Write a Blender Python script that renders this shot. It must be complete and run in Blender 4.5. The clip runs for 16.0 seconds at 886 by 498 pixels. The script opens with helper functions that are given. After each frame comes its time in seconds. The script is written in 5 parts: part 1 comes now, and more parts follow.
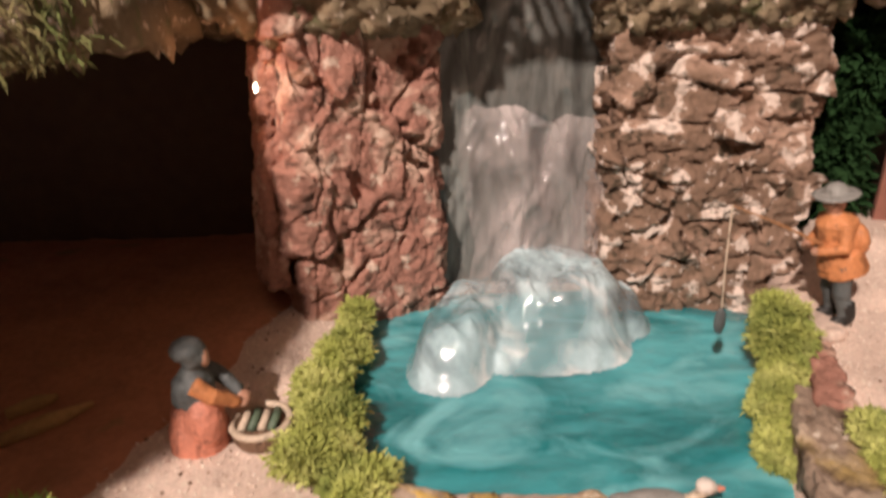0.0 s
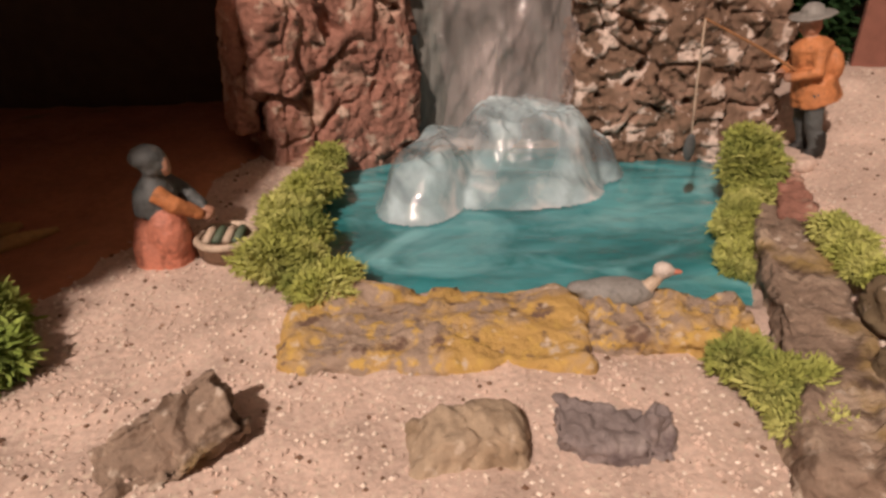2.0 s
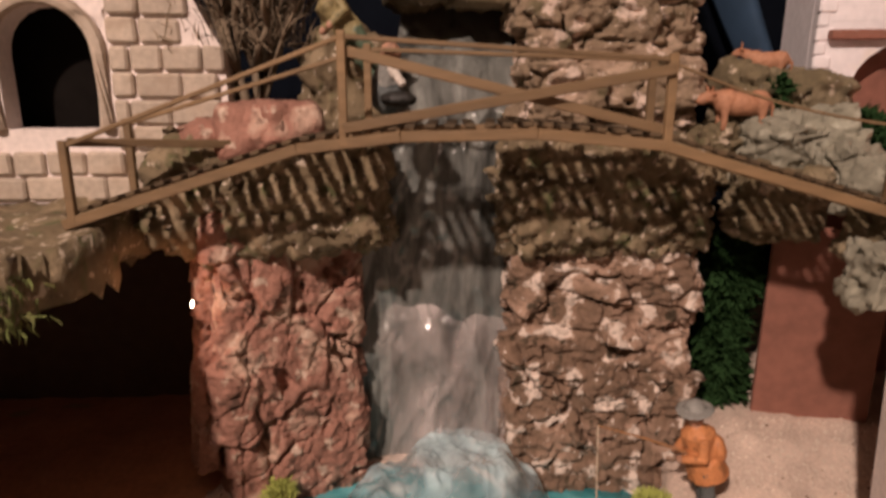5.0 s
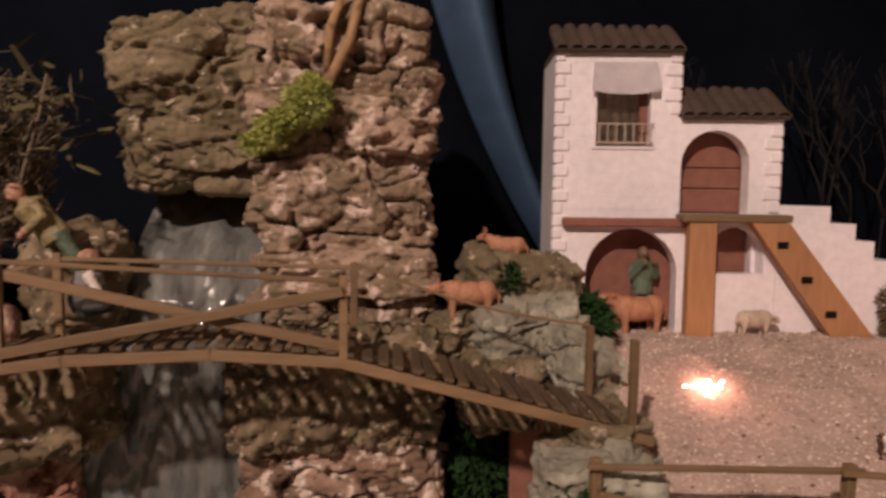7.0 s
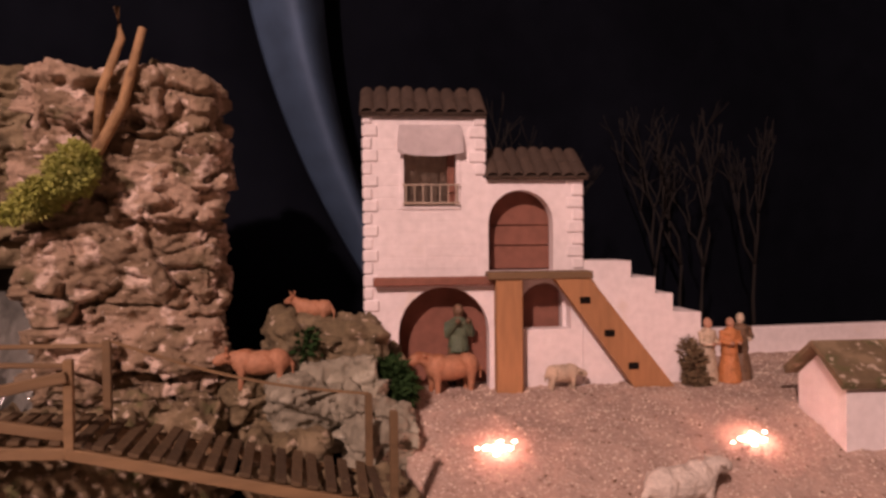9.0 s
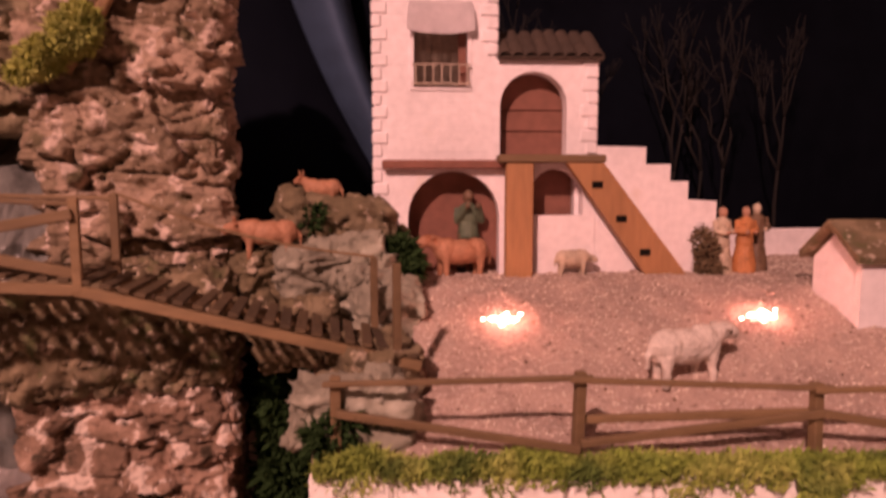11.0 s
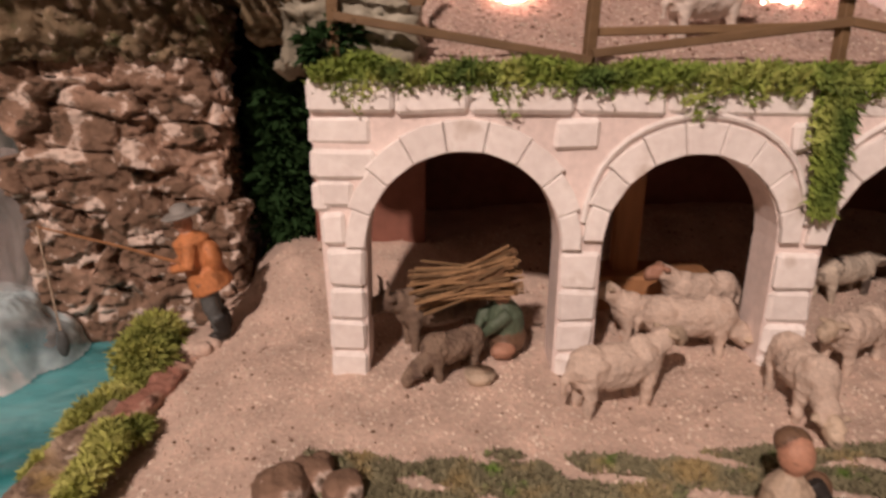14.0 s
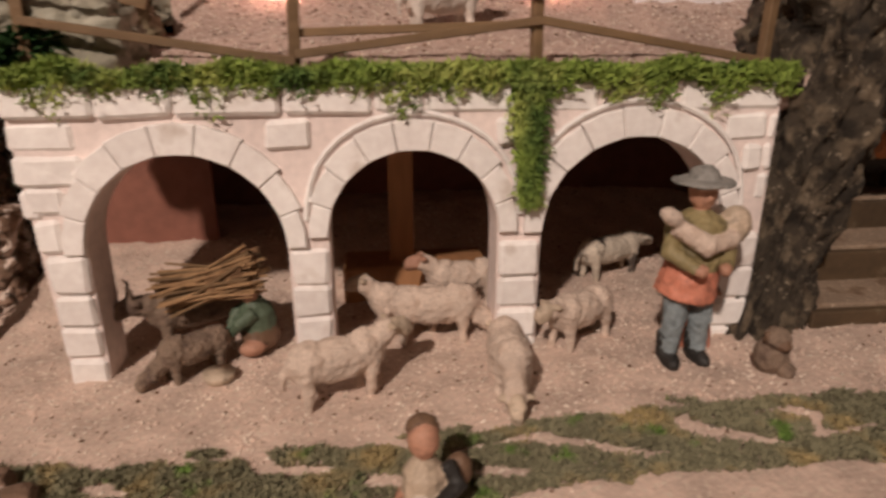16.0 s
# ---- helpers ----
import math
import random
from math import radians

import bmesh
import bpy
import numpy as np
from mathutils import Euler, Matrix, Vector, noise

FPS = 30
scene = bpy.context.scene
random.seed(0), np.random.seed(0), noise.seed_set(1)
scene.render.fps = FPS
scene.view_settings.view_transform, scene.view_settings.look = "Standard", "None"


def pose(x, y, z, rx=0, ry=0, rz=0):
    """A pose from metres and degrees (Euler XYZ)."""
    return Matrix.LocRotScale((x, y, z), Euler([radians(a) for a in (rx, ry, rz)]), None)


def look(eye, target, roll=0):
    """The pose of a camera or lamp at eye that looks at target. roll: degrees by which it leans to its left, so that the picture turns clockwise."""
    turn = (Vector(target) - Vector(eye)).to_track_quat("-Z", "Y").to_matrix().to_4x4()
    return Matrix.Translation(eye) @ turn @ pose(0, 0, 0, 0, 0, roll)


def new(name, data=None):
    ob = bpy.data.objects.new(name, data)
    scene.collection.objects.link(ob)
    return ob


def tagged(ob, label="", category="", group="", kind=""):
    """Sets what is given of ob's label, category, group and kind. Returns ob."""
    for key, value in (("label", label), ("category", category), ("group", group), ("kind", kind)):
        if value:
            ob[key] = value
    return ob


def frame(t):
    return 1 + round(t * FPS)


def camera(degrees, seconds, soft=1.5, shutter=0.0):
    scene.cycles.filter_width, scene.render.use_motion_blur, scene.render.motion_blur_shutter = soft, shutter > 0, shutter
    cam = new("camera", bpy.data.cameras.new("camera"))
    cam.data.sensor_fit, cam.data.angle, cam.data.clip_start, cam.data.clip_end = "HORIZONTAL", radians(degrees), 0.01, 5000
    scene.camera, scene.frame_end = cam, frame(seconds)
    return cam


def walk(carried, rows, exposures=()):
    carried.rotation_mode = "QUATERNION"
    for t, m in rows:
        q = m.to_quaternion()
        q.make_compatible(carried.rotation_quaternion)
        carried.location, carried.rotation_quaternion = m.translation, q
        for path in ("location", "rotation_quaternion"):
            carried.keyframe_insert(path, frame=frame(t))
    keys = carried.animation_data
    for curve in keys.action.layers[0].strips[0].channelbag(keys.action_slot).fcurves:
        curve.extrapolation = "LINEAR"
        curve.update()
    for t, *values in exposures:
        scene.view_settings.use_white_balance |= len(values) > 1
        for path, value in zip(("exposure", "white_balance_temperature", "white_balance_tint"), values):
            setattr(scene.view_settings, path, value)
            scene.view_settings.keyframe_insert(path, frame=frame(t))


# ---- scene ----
cam = camera(70.0, 16.0, soft=2.9, shutter=0.5)
PATH = [
    (0, (0.005, -0.065, 0.282), (0.06, 1.788, -0.466), -1.3),
    (0.5, (0.006, -0.079, 0.251), (0.049, 1.744, -0.571), -2.0),
    (1, (0.009, -0.088, 0.23), (0.067, 1.72, -0.625), -1.3),
    (1.5, (0.014, -0.092, 0.218), (0.087, 1.702, -0.662), -1.1),
    (2, (0.018, -0.094, 0.21), (0.094, 1.679, -0.712), -1.1),
    (2.5, (0.02, -0.094, 0.212), (0.088, 1.688, -0.694), -1.3),
    (3, (0.038, -0.09, 0.272), (0.142, 1.71, -0.593), -0.6),
    (3.2, (0.043, -0.092, 0.291), (0.134, 1.725, -0.54), -0.7),
    (5.3, (0.078, -0.099, 0.405), (0.174, 1.855, -0.012), 0.4),
    (5.5, (0.091, -0.1, 0.414), (0.177, 1.865, 0.05), 0.8),
    (6, (0.133, -0.11, 0.444), (0.297, 1.865, 0.174), 1.4),
    (6.5, (0.18, -0.111, 0.471), (0.487, 1.855, 0.269), 1.4),
    (7, (0.221, -0.105, 0.467), (0.598, 1.852, 0.302), 0.6),
    (7.5, (0.258, -0.11, 0.47), (0.699, 1.839, 0.382), -0.5),
    (8, (0.298, -0.121, 0.484), (0.843, 1.802, 0.429), -0.5),
    (8.5, (0.329, -0.127, 0.489), (0.929, 1.781, 0.454), -0.6),
    (11, (0.353, -0.13, 0.423), (0.881, 1.788, 0.217), -0.1),
    (11.5, (0.343, -0.128, 0.383), (0.837, 1.784, 0.066), -0.2),
    (12, (0.338, -0.125, 0.349), (0.813, 1.781, -0.03), -0.1),
    (12.5, (0.332, -0.128, 0.328), (0.8, 1.767, -0.108), -0.1),
    (13, (0.325, -0.129, 0.306), (0.795, 1.745, -0.21), 0.1),
    (13.5, (0.331, -0.134, 0.288), (0.819, 1.726, -0.262), 0.5),
    (14, (0.345, -0.138, 0.265), (0.873, 1.695, -0.336), 0.7),
    (14.5, (0.362, -0.155, 0.261), (0.924, 1.661, -0.362), 0.7),
    (15, (0.388, -0.171, 0.256), (0.995, 1.632, -0.364), 0.9),
    (15.5, (0.425, -0.186, 0.263), (1.092, 1.601, -0.34), 0.5),
    (16, (0.468, -0.185, 0.278), (1.178, 1.566, -0.379), 0.0),
]
walk(cam, [(t, look(eye, target, roll)) for t, eye, target, roll in PATH],
     [(0.0, 0.12, 6000, 2), (1.5, -0.22, 6250, 6), (3.0, -0.50, 6400, 4), (5.5, -0.45, 6500, 8), (6.5, -0.65, 6500, 8), (8.5, -0.78, 7000, 28),
      (11.0, -0.62, 8600, 64), (12.0, -0.78, 7600, 34), (13.5, -0.62, 6600, 14), (16.0, -0.64, 6200, 2)])


# ---- light ----
world = bpy.data.worlds.new("room_dark")
scene.world = world
world.use_nodes = True
world.node_tree.nodes["Background"].inputs["Color"].default_value = (1.0, 0.8, 0.65, 1)
world.node_tree.nodes["Background"].inputs["Strength"].default_value = 0.04


def lamp(name, kind, place, target, energy, colour, size=0.1):
    data = bpy.data.lights.new(name, kind)
    data.energy, data.color = energy, colour
    if kind == "AREA":
        data.shape, data.size = "DISK", size
    else:
        data.shadow_soft_size = size
    ob = new(name, data)
    ob.matrix_world = look(place, target)
    return ob


lamp("ceiling_spot", "AREA", (-0.77, -1.41, 1.83), (0.3, 0.3, 0.2), 98.0, (1.0, 0.76, 0.655), 0.10)


# ---- materials ----
def material(name, base, rough=0.85, spots=(), scale=60.0, bump=0.3, metal=0.0, grain=None, island=0.0, vary=0.38):
    """A base colour varied by noise at two scales; spots: (colour, scale, threshold, softness) patches over it."""
    m = bpy.data.materials.new(name)
    m.use_nodes = True
    t = m.node_tree
    n, link = t.nodes, t.links
    b = n["Principled BSDF"]
    b.inputs["Roughness"].default_value, b.inputs["Metallic"].default_value = rough, metal
    co = n.new("ShaderNodeTexCoord").outputs["Object"]
    if grain:
        mp = n.new("ShaderNodeMapping")
        mp.inputs["Scale"].default_value = grain
        link.new(co, mp.inputs["Vector"])
        co = mp.outputs["Vector"]

    def noise_tex(sc, detail=6.0):
        x = n.new("ShaderNodeTexNoise")
        x.inputs["Scale"].default_value, x.inputs["Detail"].default_value = sc, detail
        link.new(co, x.inputs["Vector"])
        return x.outputs["Fac"]

    def mix(fac, a, c, blend="MIX"):
        x = n.new("ShaderNodeMix")
        x.data_type, x.blend_type = "RGBA", blend
        for sock, v in ((x.inputs[0], fac), (x.inputs[6], a), (x.inputs[7], c)):
            if isinstance(v, (tuple, float)):
                sock.default_value = (*v, 1) if isinstance(v, tuple) else v
            else:
                link.new(v, sock)
        return x.outputs[2]

    def ramp(v, lo, hi):
        x = n.new("ShaderNodeMapRange")
        x.inputs[1].default_value, x.inputs[2].default_value = lo, hi
        link.new(v, x.inputs[0])
        return x.outputs[0]

    dark = tuple(v * (1 - vary) for v in base)
    light = tuple(min(1, v * 1.22) for v in base)
    colour = mix(ramp(noise_tex(scale * 0.25), 0.35, 0.65), dark, light)
    fine = noise_tex(scale * 3, 3.0)
    colour = mix(0.5, colour, mix(ramp(fine, 0.3, 0.7), tuple(v * (1 - 0.65 * vary) for v in base), light))
    for col, sc, thr, soft in spots:
        colour = mix(ramp(noise_tex(sc), thr - soft, thr + soft), colour, col)
    if island:
        info = n.new("ShaderNodeObjectInfo")
        colour = mix(ramp(info.outputs["Random"], 0.0, 1.0), colour, mix(1.0, colour, tuple(1 - island for _ in base), "MULTIPLY"))
    link.new(colour, b.inputs["Base Color"])
    if bump:
        x = n.new("ShaderNodeBump")
        x.inputs["Strength"].default_value, x.inputs["Distance"].default_value = bump, 0.003
        link.new(noise_tex(scale * 2, 8.0), x.inputs["Height"])
        link.new(x.outputs["Normal"], b.inputs["Normal"])
    return m


M_SAND = material("sand", (0.60, 0.46, 0.38), 0.95, [((0.62, 0.52, 0.42), 320, 0.62, 0.05), ((0.25, 0.15, 0.09), 260, 0.70, 0.04)], 120, 0.45)
M_GRAVEL = material("gravel", (0.45, 0.33, 0.275), 0.95, [((0.60, 0.48, 0.42), 300, 0.60, 0.05), ((0.2, 0.12, 0.09), 150, 0.66, 0.05)], 110, 0.5)
M_EARTH = material("brown_paper", (0.44, 0.20, 0.115), 0.9, [((0.3, 0.2, 0.1), 14, 0.66, 0.03)], 60, 0.3)
M_BARK_RED = material("red_bark", (0.34, 0.165, 0.12), 0.85, [((0.50, 0.33, 0.25), 30, 0.57, 0.05), ((0.56, 0.42, 0.33), 75, 0.64, 0.04), ((0.09, 0.045, 0.03), 48, 0.63, 0.05)], 90, 0.9)
M_BARK_GREY = material("grey_bark", (0.215, 0.135, 0.09), 0.9, [((0.36, 0.235, 0.17), 22, 0.55, 0.05), ((0.66, 0.54, 0.46), 42, 0.583, 0.022), ((0.60, 0.50, 0.43), 120, 0.66, 0.02), ((0.06, 0.04, 0.022), 60, 0.63, 0.04)], 90, 0.9)
M_ROCK = material("tufa_rock", (0.165, 0.126, 0.07), 0.9, [((0.235, 0.183, 0.112), 18, 0.54, 0.06), ((0.50, 0.40, 0.30), 60, 0.64, 0.03), ((0.08, 0.062, 0.034), 46, 0.64, 0.05), ((0.52, 0.45, 0.36), 170, 0.70, 0.02)], 80, 0.9)
M_ROCK_PALE = material("pale_tufa", (0.25, 0.178, 0.115), 0.9, [((0.39, 0.28, 0.205), 20, 0.53, 0.05), ((0.60, 0.47, 0.39), 44, 0.59, 0.025), ((0.12, 0.092, 0.048), 36, 0.62, 0.05), ((0.56, 0.47, 0.39), 150, 0.68, 0.02)], 80, 0.9)
M_DARKROCK = material("mossy_rock", (0.17, 0.125, 0.072), 0.9, [((0.10, 0.10, 0.04), 45, 0.60, 0.06), ((0.50, 0.41, 0.32), 110, 0.62, 0.03), ((0.26, 0.195, 0.12), 40, 0.58, 0.05)], 60, 0.9)
M_SLATE = material("grey_stone", (0.27, 0.25, 0.19), 0.85, [((0.42, 0.40, 0.32), 40, 0.6, 0.06)], 60, 0.6)
M_TANSTONE = material("tan_stone", (0.40, 0.31, 0.215), 0.9, [((0.30, 0.22, 0.14), 50, 0.58, 0.06), ((0.52, 0.43, 0.33), 160, 0.64, 0.05)], 90, 0.6)
M_GREYSTONE = material("purple_grey_slate", (0.24, 0.20, 0.19), 0.85, [((0.36, 0.31, 0.29), 60, 0.58, 0.06), ((0.13, 0.10, 0.10), 45, 0.62, 0.05)], 90, 0.6)
M_LICHEN = material("lichen_bark", (0.37, 0.28, 0.21), 0.9, [((0.48, 0.31, 0.10), 30, 0.51, 0.05), ((0.54, 0.36, 0.10), 140, 0.58, 0.06), ((0.16, 0.1, 0.07), 90, 0.62, 0.04), ((0.55, 0.45, 0.34), 120, 0.64, 0.05)], 80, 0.9)
M_KERB = material("weathered_bark", (0.28, 0.205, 0.15), 0.92, [((0.40, 0.31, 0.23), 40, 0.57, 0.05), ((0.50, 0.42, 0.34), 130, 0.64, 0.04), ((0.10, 0.065, 0.042), 55, 0.60, 0.05), ((0.30, 0.21, 0.08), 24, 0.62, 0.05)], 90, 1.0)
M_MOSS = material("pale_moss", (0.36, 0.39, 0.09), 0.9, [((0.54, 0.55, 0.18), 45, 0.56, 0.1), ((0.20, 0.24, 0.05), 30, 0.60, 0.08)], 80, 0.0)
M_MOSS2 = material("green_moss", (0.23, 0.32, 0.055), 0.9, [((0.40, 0.46, 0.12), 28, 0.55, 0.07), ((0.08, 0.14, 0.025), 22, 0.59, 0.06)], 80, 0.0)
M_HEDGE = material("dark_hedge", (0.025, 0.055, 0.02), 0.9, [], 80, 0.0)
M_PLASTER = material("white_plaster", (0.86, 0.80, 0.77), 0.8, [((0.62, 0.54, 0.48), 30, 0.66, 0.06)], 60, 0.3, island=0.08, vary=0.12)
M_GROUT = material("pale_grout", (0.76, 0.66, 0.62), 0.9, [], 60, 0.3, vary=0.2)
M_WHITE = material("white_paint", (0.75, 0.70, 0.715), 0.7, [((0.74, 0.67, 0.64), 30, 0.68, 0.06)], 40, 0.2, vary=0.10)
M_CREAM = material("cream_block", (0.55, 0.45, 0.36), 0.85, [((0.42, 0.32, 0.24), 30, 0.6, 0.08)], 60, 0.4, island=0.2)
M_WOOD = material("brown_wood", (0.24, 0.15, 0.075), 0.7, [], 60, 0.4, grain=(0.15, 1, 1), island=0.35)
M_DECK = material("dark_deck_wood", (0.11, 0.07, 0.035), 0.8, [((0.2, 0.15, 0.09), 60, 0.62, 0.06)], 60, 0.4, island=0.4)
M_ORANGE_WOOD = material("light_wood", (0.40, 0.20, 0.09), 0.65, [], 60, 0.2, grain=(1, 1, 0.15))
M_BOARD = material("red_brown_board", (0.24, 0.10, 0.07), 0.85, [], 30, 0.2)
M_ROOF = material("roof_tile", (0.075, 0.05, 0.036), 0.85, [], 60, 0.4, island=0.3)
M_DARK = material("near_black", (0.012, 0.01, 0.009), 1.0, [], 30, 0.0)
M_CAVE = material("cave_shade", (0.07, 0.045, 0.03), 1.0, [], 20, 0.2)
M_CLOTH = material("dark_blue_cloth", (0.0055, 0.007, 0.011), 0.75, [], 8, 0.1)
M_NIGHT = material("night_backdrop", (0.004, 0.005, 0.006), 0.9, [], 5, 0.0)
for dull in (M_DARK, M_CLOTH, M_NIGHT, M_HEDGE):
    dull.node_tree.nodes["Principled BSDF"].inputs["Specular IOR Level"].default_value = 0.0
M_DRYWOOD = material("dry_brown_wood", (0.36, 0.22, 0.11), 0.85, [((0.18, 0.10, 0.05), 60, 0.6, 0.06)], 80, 0.6)
M_TWIG = material("grey_twig", (0.20, 0.15, 0.10), 0.9, [], 80, 0.5)
M_TRUNK = material("grey_trunk_bark", (0.045, 0.034, 0.022), 0.95, [((0.12, 0.092, 0.06), 60, 0.56, 0.06), ((0.22, 0.18, 0.13), 200, 0.64, 0.05), ((0.018, 0.013, 0.008), 70, 0.58, 0.05)], 80, 1.0)
M_ROOM = material("room_paint", (0.55, 0.48, 0.43), 0.9, [], 4, 0.1)


def swirl(m, amount):
    """Bends every noise of a material into curls."""
    for x in m.node_tree.nodes:
        if x.bl_idname == "ShaderNodeTexNoise":
            x.inputs["Distortion"].default_value = amount
    return m


def water_material():
    # pale patches put ripple glints and curled reflections into the colour
    m = material("painted_water", (0.028, 0.205, 0.225), 0.09, [((0.11, 0.42, 0.46), 8, 0.51, 0.10), ((0.012, 0.10, 0.115), 6, 0.60, 0.1), ((0.22, 0.54, 0.58), 14, 0.62, 0.12)], 30, 0.5, grain=(0.7, 1.2, 1))
    m.node_tree.nodes["Principled BSDF"].inputs["Coat Weight"].default_value = 0.6
    return swirl(m, 1.2)


def film_material(name, colour, alpha, rough=0.12, grain=None):
    """Crumpled cellophane: clear and milky by turns, glossy all over."""
    m = material(name, colour, rough, [(tuple(min(1, v * 1.6) for v in colour), 22, 0.58, 0.05), (tuple(v * 0.35 for v in colour), 13, 0.58, 0.06)], 30, 0.5, grain=grain)
    t = m.node_tree
    b = t.nodes["Principled BSDF"]
    b.inputs["Alpha"].default_value = alpha
    b.inputs["Coat Weight"].default_value, b.inputs["Coat Roughness"].default_value = 0.5, 0.05
    if alpha < 1:
        x, y = t.nodes.new("ShaderNodeTexNoise"), t.nodes.new("ShaderNodeMapRange")
        x.inputs["Scale"].default_value, x.inputs["Distortion"].default_value = 16.0, 0.8
        y.inputs[1].default_value, y.inputs[2].default_value, y.inputs[3].default_value, y.inputs[4].default_value = 0.35, 0.68, alpha * 0.5, min(1.0, alpha * 1.9)
        t.links.new(t.nodes["Texture Coordinate"].outputs["Object"], x.inputs["Vector"])
        t.links.new(x.outputs["Fac"], y.inputs[0])
        t.links.new(y.outputs[0], b.inputs["Alpha"])
    return swirl(m, 0.6)


M_WATER = water_material()
M_FILM = film_material("clear_plastic_film", (0.60, 0.52, 0.50), 0.23, 0.07, (1.8, 1, 0.5))
M_DOME = film_material("clear_plastic_dome", (0.62, 0.78, 0.84), 0.46, 0.06)
M_STREAM = film_material("wet_grey_film", (0.155, 0.157, 0.145), 1.0, 0.10, (1.8, 1, 0.32))
M_LINER = material("pale_blue_liner", (0.25, 0.50, 0.62), 0.4, [], 20, 0.1)


# ---- builders ----
def mesh_of(bm, name, mat, smooth=False):
    bmesh.ops.recalc_face_normals(bm, faces=bm.faces)
    me = bpy.data.meshes.new(name)
    bm.to_mesh(me)
    bm.free()
    for mm in mat if isinstance(mat, (list, tuple)) else [mat]:
        me.materials.append(mm)
    if smooth:
        me.shade_smooth()
    return me


def part(name, bm, mat, parent, label="", smooth=False):
    ob = new(name, mesh_of(bm, name, mat, smooth))
    ob.parent = parent
    if label:
        ob["label"] = label
    return ob


def thing(name, label, category, m=None, group="", kind=""):
    ob = new(name)
    ob.empty_display_size = 0.02
    ob.matrix_world = m or Matrix()
    return tagged(ob, label, category, group, kind)


def single(name, bm, mat, label, category, m=None, group="", kind="", smooth=False):
    ob = new(name, mesh_of(bm, name, mat, smooth))
    ob.matrix_world = m or Matrix()
    return tagged(ob, label, category, group, kind)


def box(bm, x0, x1, y0, y1, z0, z1, bevel=0.0, jit=0.0, m=None):
    c = bmesh.ops.create_cube(bm, size=1.0)["verts"]
    for v in c:
        v.co = Vector((x0 if v.co.x < 0 else x1, y0 if v.co.y < 0 else y1, z0 if v.co.z < 0 else z1))
        v.co += Vector([random.uniform(-jit, jit) for _ in range(3)])
    if bevel:
        es = list({e for v in c for e in v.link_edges})
        c = bmesh.ops.bevel(bm, geom=es, offset=bevel, segments=1, affect="EDGES")["verts"]
    if m:
        bmesh.ops.transform(bm, matrix=m, verts=c)
    return bm


def beam(bm, a, b, w, h=None, bevel=0.0006):
    """A squared stick from a to b."""
    a, b = Vector(a), Vector(b)
    h = h or w
    q = (b - a).to_track_quat("X", "Z").to_matrix().to_4x4()
    box(bm, 0, (b - a).length, -w / 2, w / 2, -h / 2, h / 2, bevel, 0.0, Matrix.Translation(a) @ q)
    return bm


def tube(bm, pts, radii, n=8, wob=0.0):
    """A tapered limb along points."""
    pts = [Vector(p) for p in pts]
    rings = []
    for i, p in enumerate(pts):
        d = (pts[min(i + 1, len(pts) - 1)] - pts[max(i - 1, 0)]).normalized()
        q = d.to_track_quat("Z", "Y")
        r = radii[i] if isinstance(radii, (list, tuple)) else radii
        rings.append([bm.verts.new(p + q @ Vector((r * math.cos(a) * random.uniform(1 - wob, 1 + wob), r * math.sin(a) * random.uniform(1 - wob, 1 + wob), 0)))
                      for a in [2 * math.pi * k / n for k in range(n)]])
    for a, b in zip(rings, rings[1:]):
        for k in range(n):
            bm.faces.new((a[k], a[(k + 1) % n], b[(k + 1) % n], b[k]))
    bm.faces.new(rings[0])
    bm.faces.new(rings[-1])
    return bm


def panel(loops, th):
    """A wall of thickness th from loops of (u, z): the outline first, then its holes. Front at y = 0, back at y = th."""
    from mathutils.geometry import tessellate_polygon
    bm = bmesh.new()
    flat = [p for l in loops for p in l]
    front = [bm.verts.new((u, 0, z)) for u, z in flat]
    back = [bm.verts.new((u, th, z)) for u, z in flat]
    for a, b, c in tessellate_polygon([[Vector((u, z, 0)) for u, z in l] for l in loops]):
        bm.faces.new((front[a], front[b], front[c]))
        bm.faces.new((back[c], back[b], back[a]))
    k = 0
    for l in loops:
        for i in range(len(l)):
            a, b = k + i, k + (i + 1) % len(l)
            bm.faces.new((front[a], front[b], back[b], back[a]))
        k += len(l)
    return bm


def arch_pts(u0, u1, spring, n=12, rise=None):
    """Points of a round head from the left springing to the right one."""
    c, r = (u0 + u1) / 2, (u1 - u0) / 2
    rise = rise or r
    return [(c - r * math.cos(math.pi * k / n), spring + rise * math.sin(math.pi * k / n)) for k in range(n + 1)]


def fbm(p, sc, octaves=4):
    return noise.fractal(Vector(p) * sc, 1.0, 2.0, octaves, noise_basis="PERLIN_ORIGINAL")


def smooth01(a, b, x):
    t = max(0.0, min(1.0, (x - a) / (b - a)))
    return t * t * (3 - 2 * t)


